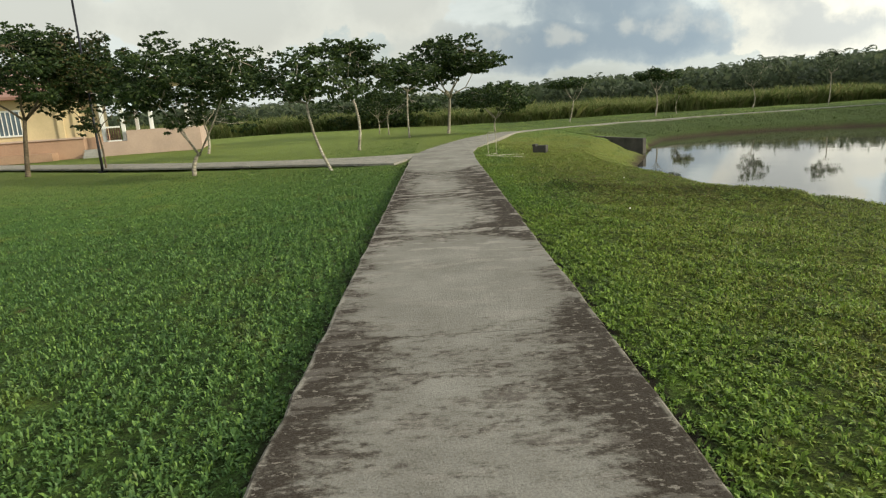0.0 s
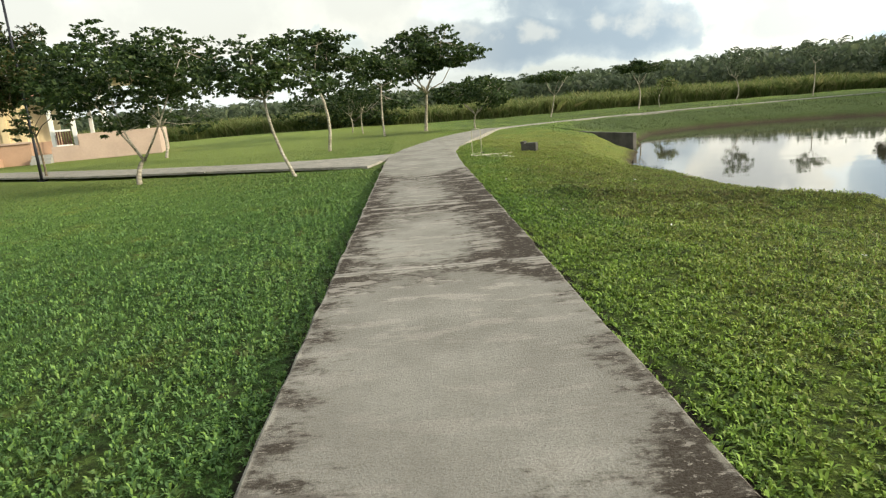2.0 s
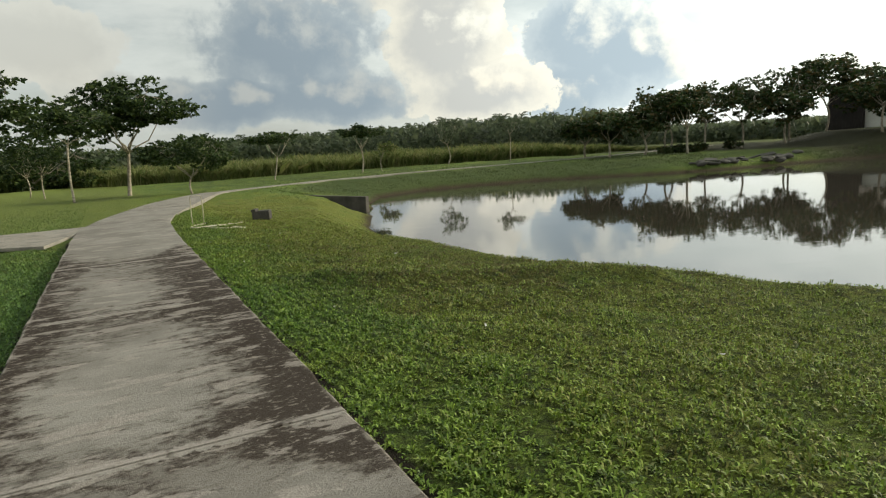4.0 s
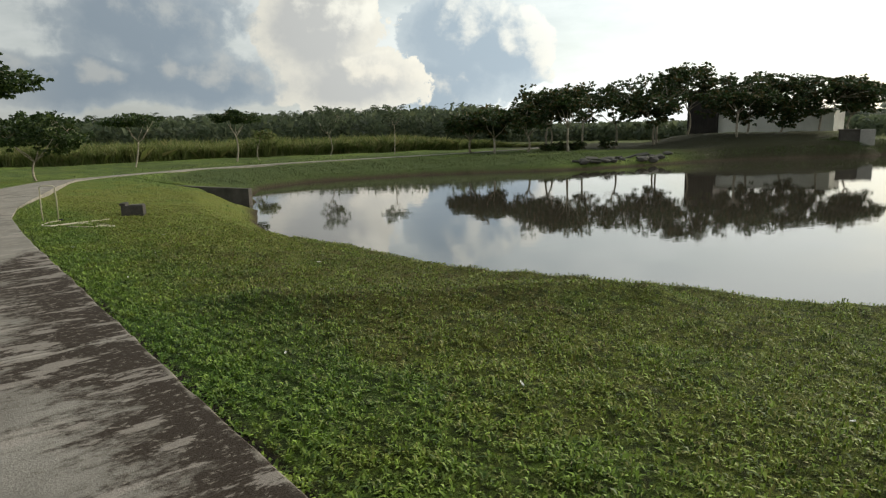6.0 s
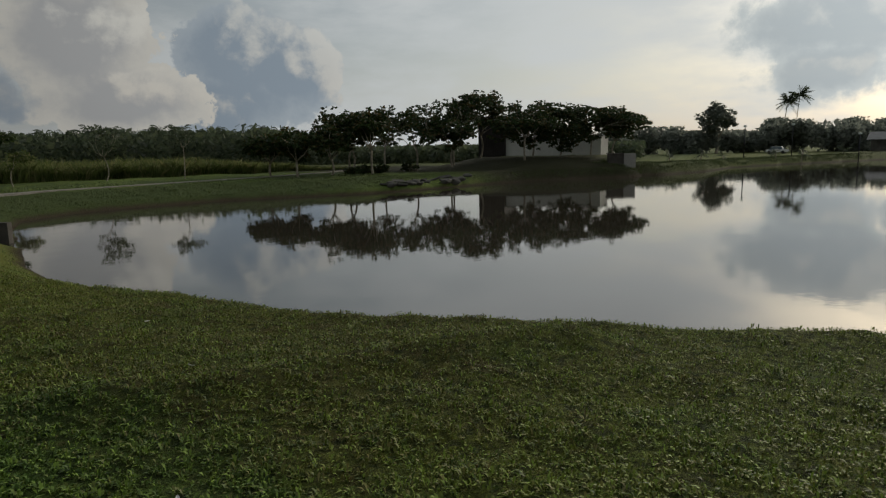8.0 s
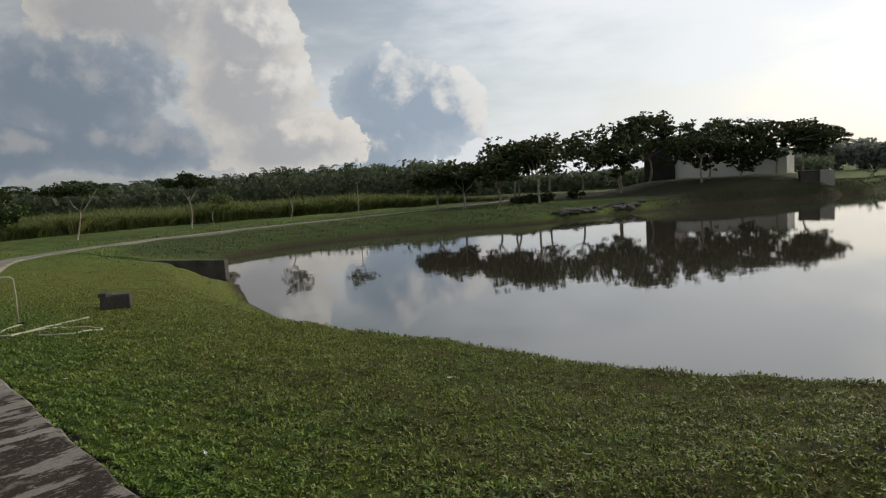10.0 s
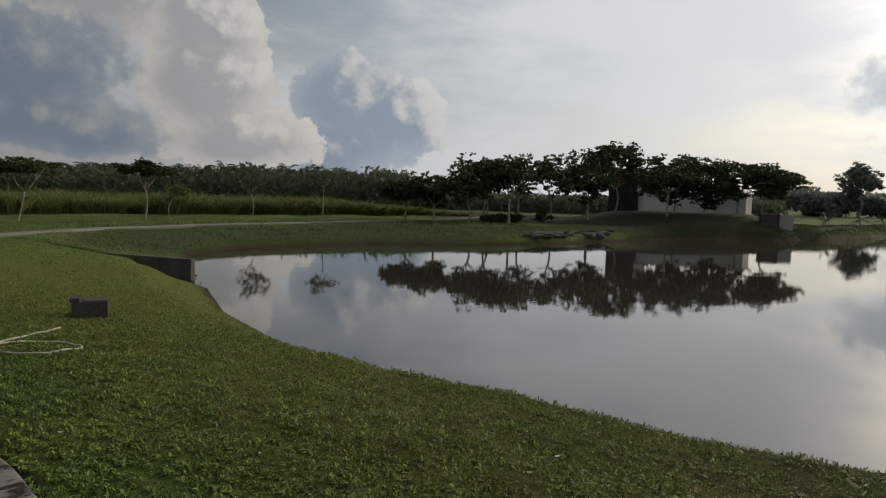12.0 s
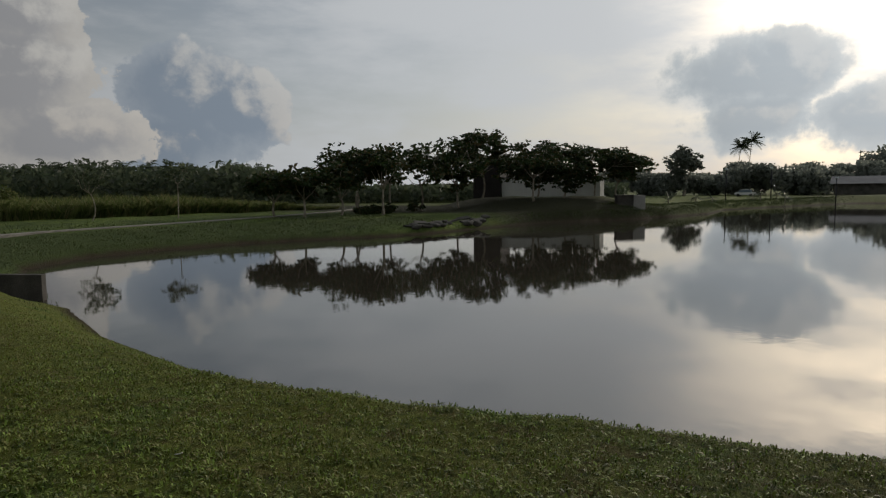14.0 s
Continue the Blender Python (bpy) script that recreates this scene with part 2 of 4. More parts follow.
def concrete_material():
    """Poured slabs: pale worn middle, black lichen along the edges and the joints, drawn out across the walk."""

    def build(n, shader, place):
        x, y, z = n.split(place)
        each = n.add("ShaderNodeObjectInfo").outputs["Random"]
        cloudy = n.noise(place, 0.9, 7, 0.65)
        grain = n.noise(place, 70, 4, 0.75)
        pit = n.noise(place, 18, 5, 0.75)
        drawn = n.noise(n.vector("MULTIPLY", place, (1.0, 2.0, 1.0)), 2.2, 12, 0.72)
        broad = n.noise(n.vector("ADD", place, (7, 3, 0)), 0.6, 5, 0.6)
        colour = n.mix(n.ramp(cloudy, 0.32, 0.68), (0.2, 0.186, 0.161), (0.318, 0.3, 0.264))
        colour = n.mix(n.math("MULTIPLY", each, 0.3), colour, (0.19, 0.175, 0.15))
        side = n.ramp(n.math("ABSOLUTE", n.math("ADD", x, n.math("MULTIPLY", n.math("SUBTRACT", broad, 0.5), 0.5))), 0.4, 1.02, 0.0, 0.2)
        side = n.math("MULTIPLY", side, n.ramp(n.math("ABSOLUTE", x), 1.06, 1.2, 1.0, 0.15))
        along = n.math("MODULO", n.math("ADD", y, 40 * 3.7 - 2.8), 3.7)
        joint = n.math("MINIMUM", along, n.math("SUBTRACT", 3.7, along))
        near_joint = n.ramp(joint, 0.0, 0.9, 0.1, 0.0)
        far_off = n.math("MULTIPLY", n.ramp(y, 5.5, 9.5, 0.0, 0.07), n.ramp(y, 14.0, 17.0, 1.0, -3.0))
        stain = n.math("ADD", n.math("ADD", n.math("MULTIPLY", drawn, 0.75), n.math("MULTIPLY", broad, 0.42)), n.math("ADD", n.math("ADD", side, near_joint), far_off))
        stain = n.math("SUBTRACT", stain, n.math("MULTIPLY", n.ramp(y, 2.8, 3.3, 0.0, 0.06), n.ramp(y, 5.4, 6.4, 1.0, 0.0)))
        stain = n.math("ADD", stain, n.ramp(y, 2.9, 1.9, 0.0, 0.11))
        fleck = n.noise(n.vector("MULTIPLY", place, (1.0, 1.9, 1.0)), 8, 8, 0.75)
        stain = n.math("ADD", stain, n.math("MULTIPLY", n.ramp(x, -0.1, 0.6, 0.0, 0.15), n.math("MULTIPLY", n.ramp(y, 5.5, 7.0), n.ramp(y, 12.0, 16.0, 1.0, 0.0))))
        stain = n.math("ADD", stain, n.math("MULTIPLY", n.math("SUBTRACT", fleck, 0.5), 0.45))
        colour = n.mix(n.ramp(stain, 0.6, 0.84, 0.0, 0.65), colour, (0.135, 0.115, 0.092))
        colour = n.mix(n.ramp(n.math("ADD", stain, n.math("MULTIPLY", n.math("SUBTRACT", pit, 0.25), 0.3)), 0.74, 0.9, 0.0, n.ramp(y, 6.0, 8.0, 0.95, 1.0)), colour, (0.034, 0.026, 0.019))
        light = n.math("MULTIPLY", n.ramp(n.noise(n.vector("MULTIPLY", place, (1, 2.6, 1)), 1.7, 9, 0.65), 0.54, 0.58, 0, 0.7), n.ramp(y, 4.0, 6.0, 0.35, 1.0))
        colour = n.mix(light, colour, (0.36, 0.325, 0.285))
        colour = n.mix(n.math("MULTIPLY", n.ramp(n.math("ADD", joint, n.math("MULTIPLY", n.math("SUBTRACT", pit, 0.5), 0.16)), 0.04, 0.075, 0.8, 0.0), n.math("MULTIPLY", n.ramp(y, 4.0, 5.0), n.ramp(n.noise(place, 2.0, 5, 0.7), 0.42, 0.5))), colour, (0.38, 0.35, 0.31))
        flake = n.math("MULTIPLY", n.ramp(n.noise(n.vector("MULTIPLY", place, (1, 1.7, 1)), 13, 7, 0.75), 0.56, 0.6), n.ramp(stain, 0.66, 0.8))
        colour = n.mix(n.math("MULTIPLY", flake, 0.75), colour, (0.31, 0.275, 0.235))
        colour = n.mix(n.ramp(n.noise(n.vector("MULTIPLY", place, (1, 1.5, 1)), 24, 6, 0.8), 0.6, 0.68, 0.0, 0.6), colour, (0.06, 0.047, 0.036))
        chip = n.math("MULTIPLY", n.ramp(n.math("ABSOLUTE", n.math("ADD", x, n.math("MULTIPLY", n.math("SUBTRACT", drawn, 0.5), 0.12))), 0.95, 0.98), n.ramp(n.noise(place, 3.0, 6, 0.7), n.ramp(x, -0.5, 0.5, 0.4, 0.48), 0.56))
        colour = n.mix(n.math("MULTIPLY", chip, n.ramp(x, -0.5, 0.5, 0.8, 0.55)), colour, (0.36, 0.33, 0.28))
        colour = n.mix(n.ramp(grain, 0.3, 0.62, 0.45, 0), colour, (0.12, 0.1, 0.085))
        n.put(shader.inputs["Base Color"], colour)
        bump(n, shader, n.math("ADD", n.math("ADD", grain, pit), n.math("MULTIPLY", drawn, 1.5)), 0.7, 0.014)

    return material("concrete", build, 0.9, 0.08)


def bark_material(name, low, high, seam):
    def build(n, shader, place):
        ring = n.noise(n.vector("MULTIPLY", place, (1, 1, 3)), 9, 5, 0.65)
        blotch = n.noise(place, 3, 4)
        colour = n.mix(n.ramp(blotch, 0.35, 0.65), low, high)
        colour = n.mix(n.ramp(ring, 0.35, 0.65, 0.6, 0), colour, seam)
        n.put(shader.inputs["Base Color"], colour)
        bump(n, shader, ring, 0.5, 0.03)

    return material(name, build, 0.9, 0.2)


def water_material():
    def build(n, shader, place):
        shader.inputs["IOR"].default_value = 1.85
        shader.inputs["Specular IOR Level"].default_value = 0.8
        murk = n.noise(place, 0.08, 4)
        n.put(shader.inputs["Base Color"], n.mix(murk, (0.042, 0.036, 0.026), (0.055, 0.048, 0.036)))
        long_wave = n.noise(n.vector("MULTIPLY", place, (0.6, 1.0, 1.0)), 1.3, 3, 0.5)
        short = n.noise(place, 6, 3, 0.5)
        bump(n, shader, n.math("ADD", long_wave, n.math("MULTIPLY", short, 0.25)), 0.05, 0.05)

    return material("pond_water", build, 0.02, 0.75)


LAWN, WATER, CONCRETE = lawn_material(), water_material(), concrete_material()
BARK = bark_material("bark", (0.33, 0.29, 0.22), (0.5, 0.45, 0.36), (0.1, 0.075, 0.05))
DARK_BARK = bark_material("dark_bark", (0.11, 0.085, 0.055), (0.19, 0.15, 0.1), (0.04, 0.03, 0.02))
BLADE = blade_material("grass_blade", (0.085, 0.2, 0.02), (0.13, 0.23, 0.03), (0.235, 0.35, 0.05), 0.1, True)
BANK = blade_material("bank_grass_blade", (0.07, 0.1, 0.032), (0.09, 0.12, 0.036), (0.14, 0.165, 0.05), 0.12)
LEAF = blade_material("leaf", (0.026, 0.05, 0.014), (0.042, 0.072, 0.018), (0.1, 0.13, 0.035), 0.3)
# rusty-flecked leaves, slightly darker than LEAF to stand in for the grove's shade
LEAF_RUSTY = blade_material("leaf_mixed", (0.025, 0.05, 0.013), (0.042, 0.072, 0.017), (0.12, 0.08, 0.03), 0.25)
# far leaves much paler than real foliage: distance haze put into the colour
LEAF_HAZED = blade_material("leaf_hazed", (0.21, 0.235, 0.2), (0.25, 0.275, 0.23), (0.3, 0.32, 0.26), 0.6)
PALM_LEAF = blade_material("palm_leaf", (0.085, 0.11, 0.065), (0.11, 0.14, 0.08), (0.15, 0.17, 0.09), 0.5)
REED = blade_material("reed", (0.12, 0.16, 0.045), (0.19, 0.225, 0.07), (0.31, 0.28, 0.13), 0.4)
WALL_YELLOW = plain("yellow_paint", (0.6, 0.47, 0.28), 0.7, 0.12, 2)
WALL_PINK = plain("salmon_paint", (0.47, 0.345, 0.275), 0.7, 0.12, 2)
TERRACOTTA = plain("terracotta_paint", (0.38, 0.24, 0.16), 0.7, 0.15, 2)
BALUSTER = plain("red_brown_paint", (0.08, 0.035, 0.03), 0.6, 0.15, 4)
WHITE = plain("white_paint", (0.78, 0.76, 0.72), 0.6, 0.08, 3)
GREY_WALL = plain("weathered_render", (0.34, 0.33, 0.3), 0.85, 0.2, 1.2)
SHED_WALL = plain("pale_render", (0.66, 0.65, 0.61), 0.85, 0.12, 1.0)
DARK_WOOD = plain("dark_timber", (0.025, 0.021, 0.019), 0.8, 0.3, 4)
ROOF = plain("roof_sheet", (0.3, 0.16, 0.12), 0.6, 0.2, 3)
ROOF_GREY = plain("roof_zinc", (0.14, 0.14, 0.14), 0.5, 0.15, 3)
DARK_METAL = plain("dark_metal", (0.035, 0.035, 0.04), 0.45, 0.2, 8, 0.6)
OLD_CONCRETE = plain("old_concrete", (0.075, 0.068, 0.058), 0.9, 0.45, 5, 0, 0.5)
STONE = plain("stone", (0.09, 0.085, 0.075), 0.9, 0.4, 4, 0, 0.5)
HOSE = plain("pale_hose", (0.42, 0.39, 0.28), 0.5, 0.15, 20)
GLASS = plain("window_dark", (0.12, 0.16, 0.19), 0.12, 0.2, 3, 0, 0.0)
SOIL = plain("soil", (0.12, 0.075, 0.05), 0.95, 0.35, 3, 0, 0.5)
CAR_WHITE = plain("car_paint", (0.75, 0.75, 0.75), 0.25, 0.03, 1, 0, 0.0)
RUBBER = plain("rubber", (0.02, 0.02, 0.02), 0.8, 0.2, 6)
LAMP_GLASS = plain("lamp_cover", (0.55, 0.6, 0.58), 0.3, 0.05, 4, 0, 0.0)


# ---- mesh helpers ----
def part(name, bm, mat, parent=None, label="", smooth=False):
    """A bmesh as one mesh object, under its thing."""
    me = bpy.data.meshes.new(name)
    bm.to_mesh(me)
    bm.free()
    me.materials.append(mat)
    if smooth:
        me.polygons.foreach_set("use_smooth", [True] * len(me.polygons))
    ob = new(name, me)
    ob.parent = parent
    if label:
        ob["label"] = label
    return ob


def array_mesh(name, verts, size, mat, smooth=False, faces=None):
    """A mesh from numpy arrays: faces of one size (3 or 4), in vertex order unless faces are given."""
    verts = np.asarray(verts, dtype=np.float32).reshape(-1, 3)
    loops = np.arange(len(verts), dtype=np.int32) if faces is None else np.asarray(faces, dtype=np.int32).ravel()
    count = len(loops) // size
    me = bpy.data.meshes.new(name)
    me.vertices.add(len(verts))
    me.vertices.foreach_set("co", verts.ravel())
    me.loops.add(len(loops))
    me.loops.foreach_set("vertex_index", loops)
    me.polygons.add(count)
    me.polygons.foreach_set("loop_start", np.arange(0, count * size, size, dtype=np.int32))
    if smooth:
        me.polygons.foreach_set("use_smooth", np.ones(count, dtype=bool))
    me.update(calc_edges=True)
    me.materials.append(mat)
    return me


def box(bm, x0, x1, y0, y1, z0, z1, bevel=0.0):
    m = Matrix.Translation(((x0 + x1) / 2, (y0 + y1) / 2, (z0 + z1) / 2)) @ Matrix.Diagonal((x1 - x0, y1 - y0, z1 - z0, 1))
    made = bmesh.ops.create_cube(bm, size=1, matrix=m)
    if bevel:
        edges = {e for v in made["verts"] for e in v.link_edges}
        bmesh.ops.bevel(bm, geom=list(edges), offset=bevel, segments=2, affect="EDGES")
    return bm


def tube(bm, points, radii, sides=8):
    """A tapered tube along points."""
    rings = []
    for i, p in enumerate(points):
        p = Vector(p)
        ahead = Vector(points[min(i + 1, len(points) - 1)]) - Vector(points[max(i - 1, 0)])
        ahead.normalize()
        side = ahead.cross(Vector((0.31, 0.87, 0.13)) if abs(ahead.z) > 0.8 else Vector((0, 0, 1))).normalized()
        up = side.cross(ahead)
        rings.append([bm.verts.new(p + (side * math.cos(a) + up * math.sin(a)) * radii[i]) for a in (2 * math.pi * k / sides for k in range(sides))])
    for a, b in zip(rings, rings[1:]):
        for k in range(sides):
            bm.faces.new((a[k], a[(k + 1) % sides], b[(k + 1) % sides], b[k]))
    for ring in (rings[0][::-1], rings[-1]):
        bm.faces.new(ring)
    return bm


# ---- the lie of the land ----
WATER_Z = -1.38
SHORE = np.array([(10.2, 1), (9.8, 4), (9.4, 7), (8.6, 9), (7.9, 12), (7.3, 15), (6.9, 17), (6.8, 19), (7.4, 22), (8.1, 25), (9.3, 28), (10.6, 30.7),
                  (11.8, 35), (14, 39), (17.5, 40.8), (22, 40.8), (26, 40), (30, 37.6), (34, 35), (39, 33.6), (44, 33), (52, 31), (58, 27), (62, 23.8),
                  (63.5, 25.2), (66, 23), (74, 20.5), (86, 20), (97, 15.5), (118, 5), (124, -14), (100, -34), (60, -38), (26, -24), (13, -8)])


def smooth(v, low, high):
    t = np.clip((v - low) / (high - low), 0, 1)
    return t * t * (3 - 2 * t)


def shore_distance(x, y):
    """Metres from the waterline, negative over the pond."""
    best, inside = np.full(x.shape, 1e9), np.zeros(x.shape, bool)
    for (ax, ay), (bx, by) in zip(SHORE, np.roll(SHORE, -1, 0)):
        dx, dy = bx - ax, by - ay
        t = np.clip(((x - ax) * dx + (y - ay) * dy) / (dx * dx + dy * dy), 0, 1)
        best = np.minimum(best, np.hypot(x - ax - t * dx, y - ay - t * dy))
        if ay != by:
            inside ^= ((ay > y) != (by > y)) & (x < dx * (y - ay) / dy + ax)
    return np.where(inside, -best, best)


def waves(x, y, size, seed):
    """Cheap smooth relief from a few crossed sines."""
    r = np.random.RandomState(seed)
    out = np.zeros_like(x)
    for k in range(7):
        a, f, p = r.uniform(0, math.pi * 2), r.uniform(0.6, 1.7) / size, r.uniform(0, 6.28)
        out += np.sin((x * math.cos(a) + y * math.sin(a)) * f * 6.28 + p)
    return out / 7


WALK = [(0, -30), (0, 18), (0.08, 20.5), (0.4, 22.8), (1.0, 25.3), (2.0, 29), (2.9, 31.6), (3.85, 34.3), (5.4, 37.3), (8.3, 41.2), (12.5, 44.5), (19, 46.3), (28, 46.8), (36, 47.4), (46, 49.5), (60, 54)]
SIDE = [(-1.0, 19.65), (-2.4, 19.98), (-3.8, 20.5), (-6.2, 21.5), (-11, 23.9), (-16, 27.2), (-24, 32.5), (-36, 40.5)]


def line_distance(x, y, line):
    best = np.full(x.shape, 1e9)
    for (ax, ay), (bx, by) in zip(line, line[1:]):
        dx, dy = bx - ax, by - ay
        t = np.clip(((x - ax) * dx + (y - ay) * dy) / (dx * dx + dy * dy), 0, 1)
        best = np.minimum(best, np.hypot(x - ax - t * dx, y - ay - t * dy))
    return best


DRAIN = [(10.3, 30.75), (8.4, 33.0), (6.6, 36.4)]


def level(x, y):
    """The land with no bank, path or relief: flat about the walk, lower beyond the pond, a mound under the shed."""
    far = smooth(y + 0.25 * np.maximum(x, 0), 30, 50) * smooth(x, -12, 8)
    z = -0.07 - 0.33 * far
    z = z - 0.25 * smooth(x, 70, 90)
    z = z + 1.0 * smooth(1 - np.hypot((x - 68) / 18, (y - 37) / 12), 0, 0.55)
    return z


def ground(x, y):
    x, y = np.asarray(x, float), np.asarray(y, float)
    d = shore_distance(x, y)
    base = level(x, y)
    near = (1 - smooth(y, 27, 33)) * (1 - smooth(x, 12, 20))
    # the lawn beside the walk falls gently to the crest of the bank, then steeply to the water
    lawn = -0.05 - (0.31 + 0.09 * smooth(y, 8.5, 13)) * smooth(x, 1.2, 6.6) ** 0.9
    base = base * (1 - near) + np.where(x > 0, lawn, base) * near
    width = 2.0 * near + (5.0 - 3.3 * smooth(x, 38, 50)) * (1 - near)
    t = np.clip(d / width, 0, 1)
    profile = np.where(near > 0.5, t ** 0.9, 0.28 * np.clip(d / 0.35, 0, 1) + 0.72 * t ** 0.95)
    z = WATER_Z + (base - WATER_Z) * profile
    z = np.where(d < 0, WATER_Z - 0.9 * smooth(-d, 0, 2.5) - 0.06, z)
    rough = 0.035 * waves(x, y, 2.6, 3) + 0.02 * waves(x, y, 1.1, 5) + 0.1 * waves(x, y, 9, 8) * smooth(np.hypot(x, y - 8), 20, 60)
    calm = np.minimum(np.minimum(smooth(line_distance(x, y, WALK), 1.0, 2.4), smooth(line_distance(x, y, SIDE), 0.8, 2.0)), smooth(d, 0, 1))
    rough = rough + (0.014 * waves(x, y, 0.38, 40) + 0.03 * waves(x, y, 0.75, 41) + 0.04 * waves(x, y, 1.7, 43)) * smooth(x, 1.3, 2.4)
    # an old mower's bank runs slantwise down to the pond
    spur = line_distance(x, y, [(2.2, 10.6), (3.3, 10.05), (4.2, 9.65), (4.9, 9.35), (5.6, 8.7)])
    rough = rough + 0.15 * np.exp(-(spur / 0.33) ** 2)
    hump = 0.06 * np.exp(-((x - 4.9) / 1.5) ** 2 - ((y - 9.2) / 0.9) ** 2) - 0.12 * np.exp(-((x - 5.0) / 1.2) ** 2 - ((y - 12.0) / 1.3) ** 2)
    z = z + rough * calm + hump
    # the lawn lies lower on the near side of the side path
    way = np.interp(-x, [1.0, 2.4, 3.8, 6.2, 11, 16, 24, 36], [19.65, 19.98, 20.5, 21.5, 23.9, 27.2, 32.5, 40.5])
    step_down = (1 - smooth(line_distance(x, y, SIDE), 0.8, 2.6)) * (y < way) * smooth(-x, 1.1, 1.8)
    z = z - 0.09 * step_down
    # the lawn dips along the slab's left edge to widen the shadow there
    z = z - 0.05 * (1 - smooth(-x, 1.2, 1.8)) * (x < 0) * (1 - smooth(y, 17.5, 18.5))
    drain = line_distance(x, y, DRAIN)
    z = z - 0.45 * (1 - smooth(drain, 0.15, 0.45)) * smooth(y, 29, 31) * (1 - smooth(y, 36, 39))
    # the lawn drops to the water in front of the drain wall
    z = z - 0.6 * (1 - smooth(np.hypot(x - 9.9, y - 30.9), 0.5, 1.9)) * (d > 0) * (y < 33)
    return np.where(d > 0, np.maximum(z, WATER_Z - 0.02), z)


def height_at(x, y):
    return float(ground(np.array([x]), np.array([y]))[0])


def make_ground():
    def steps(rows):
        out = []
        for a, b, n in rows:
            out += list(np.linspace(a, b, n, endpoint=False))
        return np.array(out + [rows[-1][1]])

    xs = steps([(-1500, -200, 8), (-200, -60, 12), (-60, -18, 28), (-18, -1.2, 42), (-1.2, 9, 85), (9, 12, 14), (12, 40, 42), (40, 90, 44), (90, 250, 24), (250, 1500, 8)])
    ys = steps([(-1500, -120, 8), (-120, -10, 18), (-10, -1, 12), (-1, 17, 140), (17, 36, 70), (36, 60, 40), (60, 110, 20), (110, 300, 12), (300, 1500, 8)])
    gx, gy = np.meshgrid(xs, ys)
    gz = ground(gx.ravel(), gy.ravel())
    verts = np.column_stack((gx.ravel(), gy.ravel(), gz))
    w = len(xs)
    i, j = np.meshgrid(np.arange(w - 1), np.arange(len(ys) - 1))
    a = (j * w + i).ravel()
    faces = np.column_stack((a, a + 1, a + w + 1, a + w))
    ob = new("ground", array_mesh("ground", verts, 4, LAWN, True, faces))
    tagged(ob, "mown green park lawn with dry brown patches", "lawn", kind="structure")


make_ground()


def make_water():
    bm = bmesh.new()
    verts = [bm.verts.new((x, y, WATER_Z)) for x, y in ((2, -45), (135, -45), (135, 50), (2, 50))]
    bm.faces.new(verts)
    ob = part("water", bm, WATER)
    tagged(ob, "still grey-brown pond water mirroring the sky", "pond", kind="structure")


make_water()


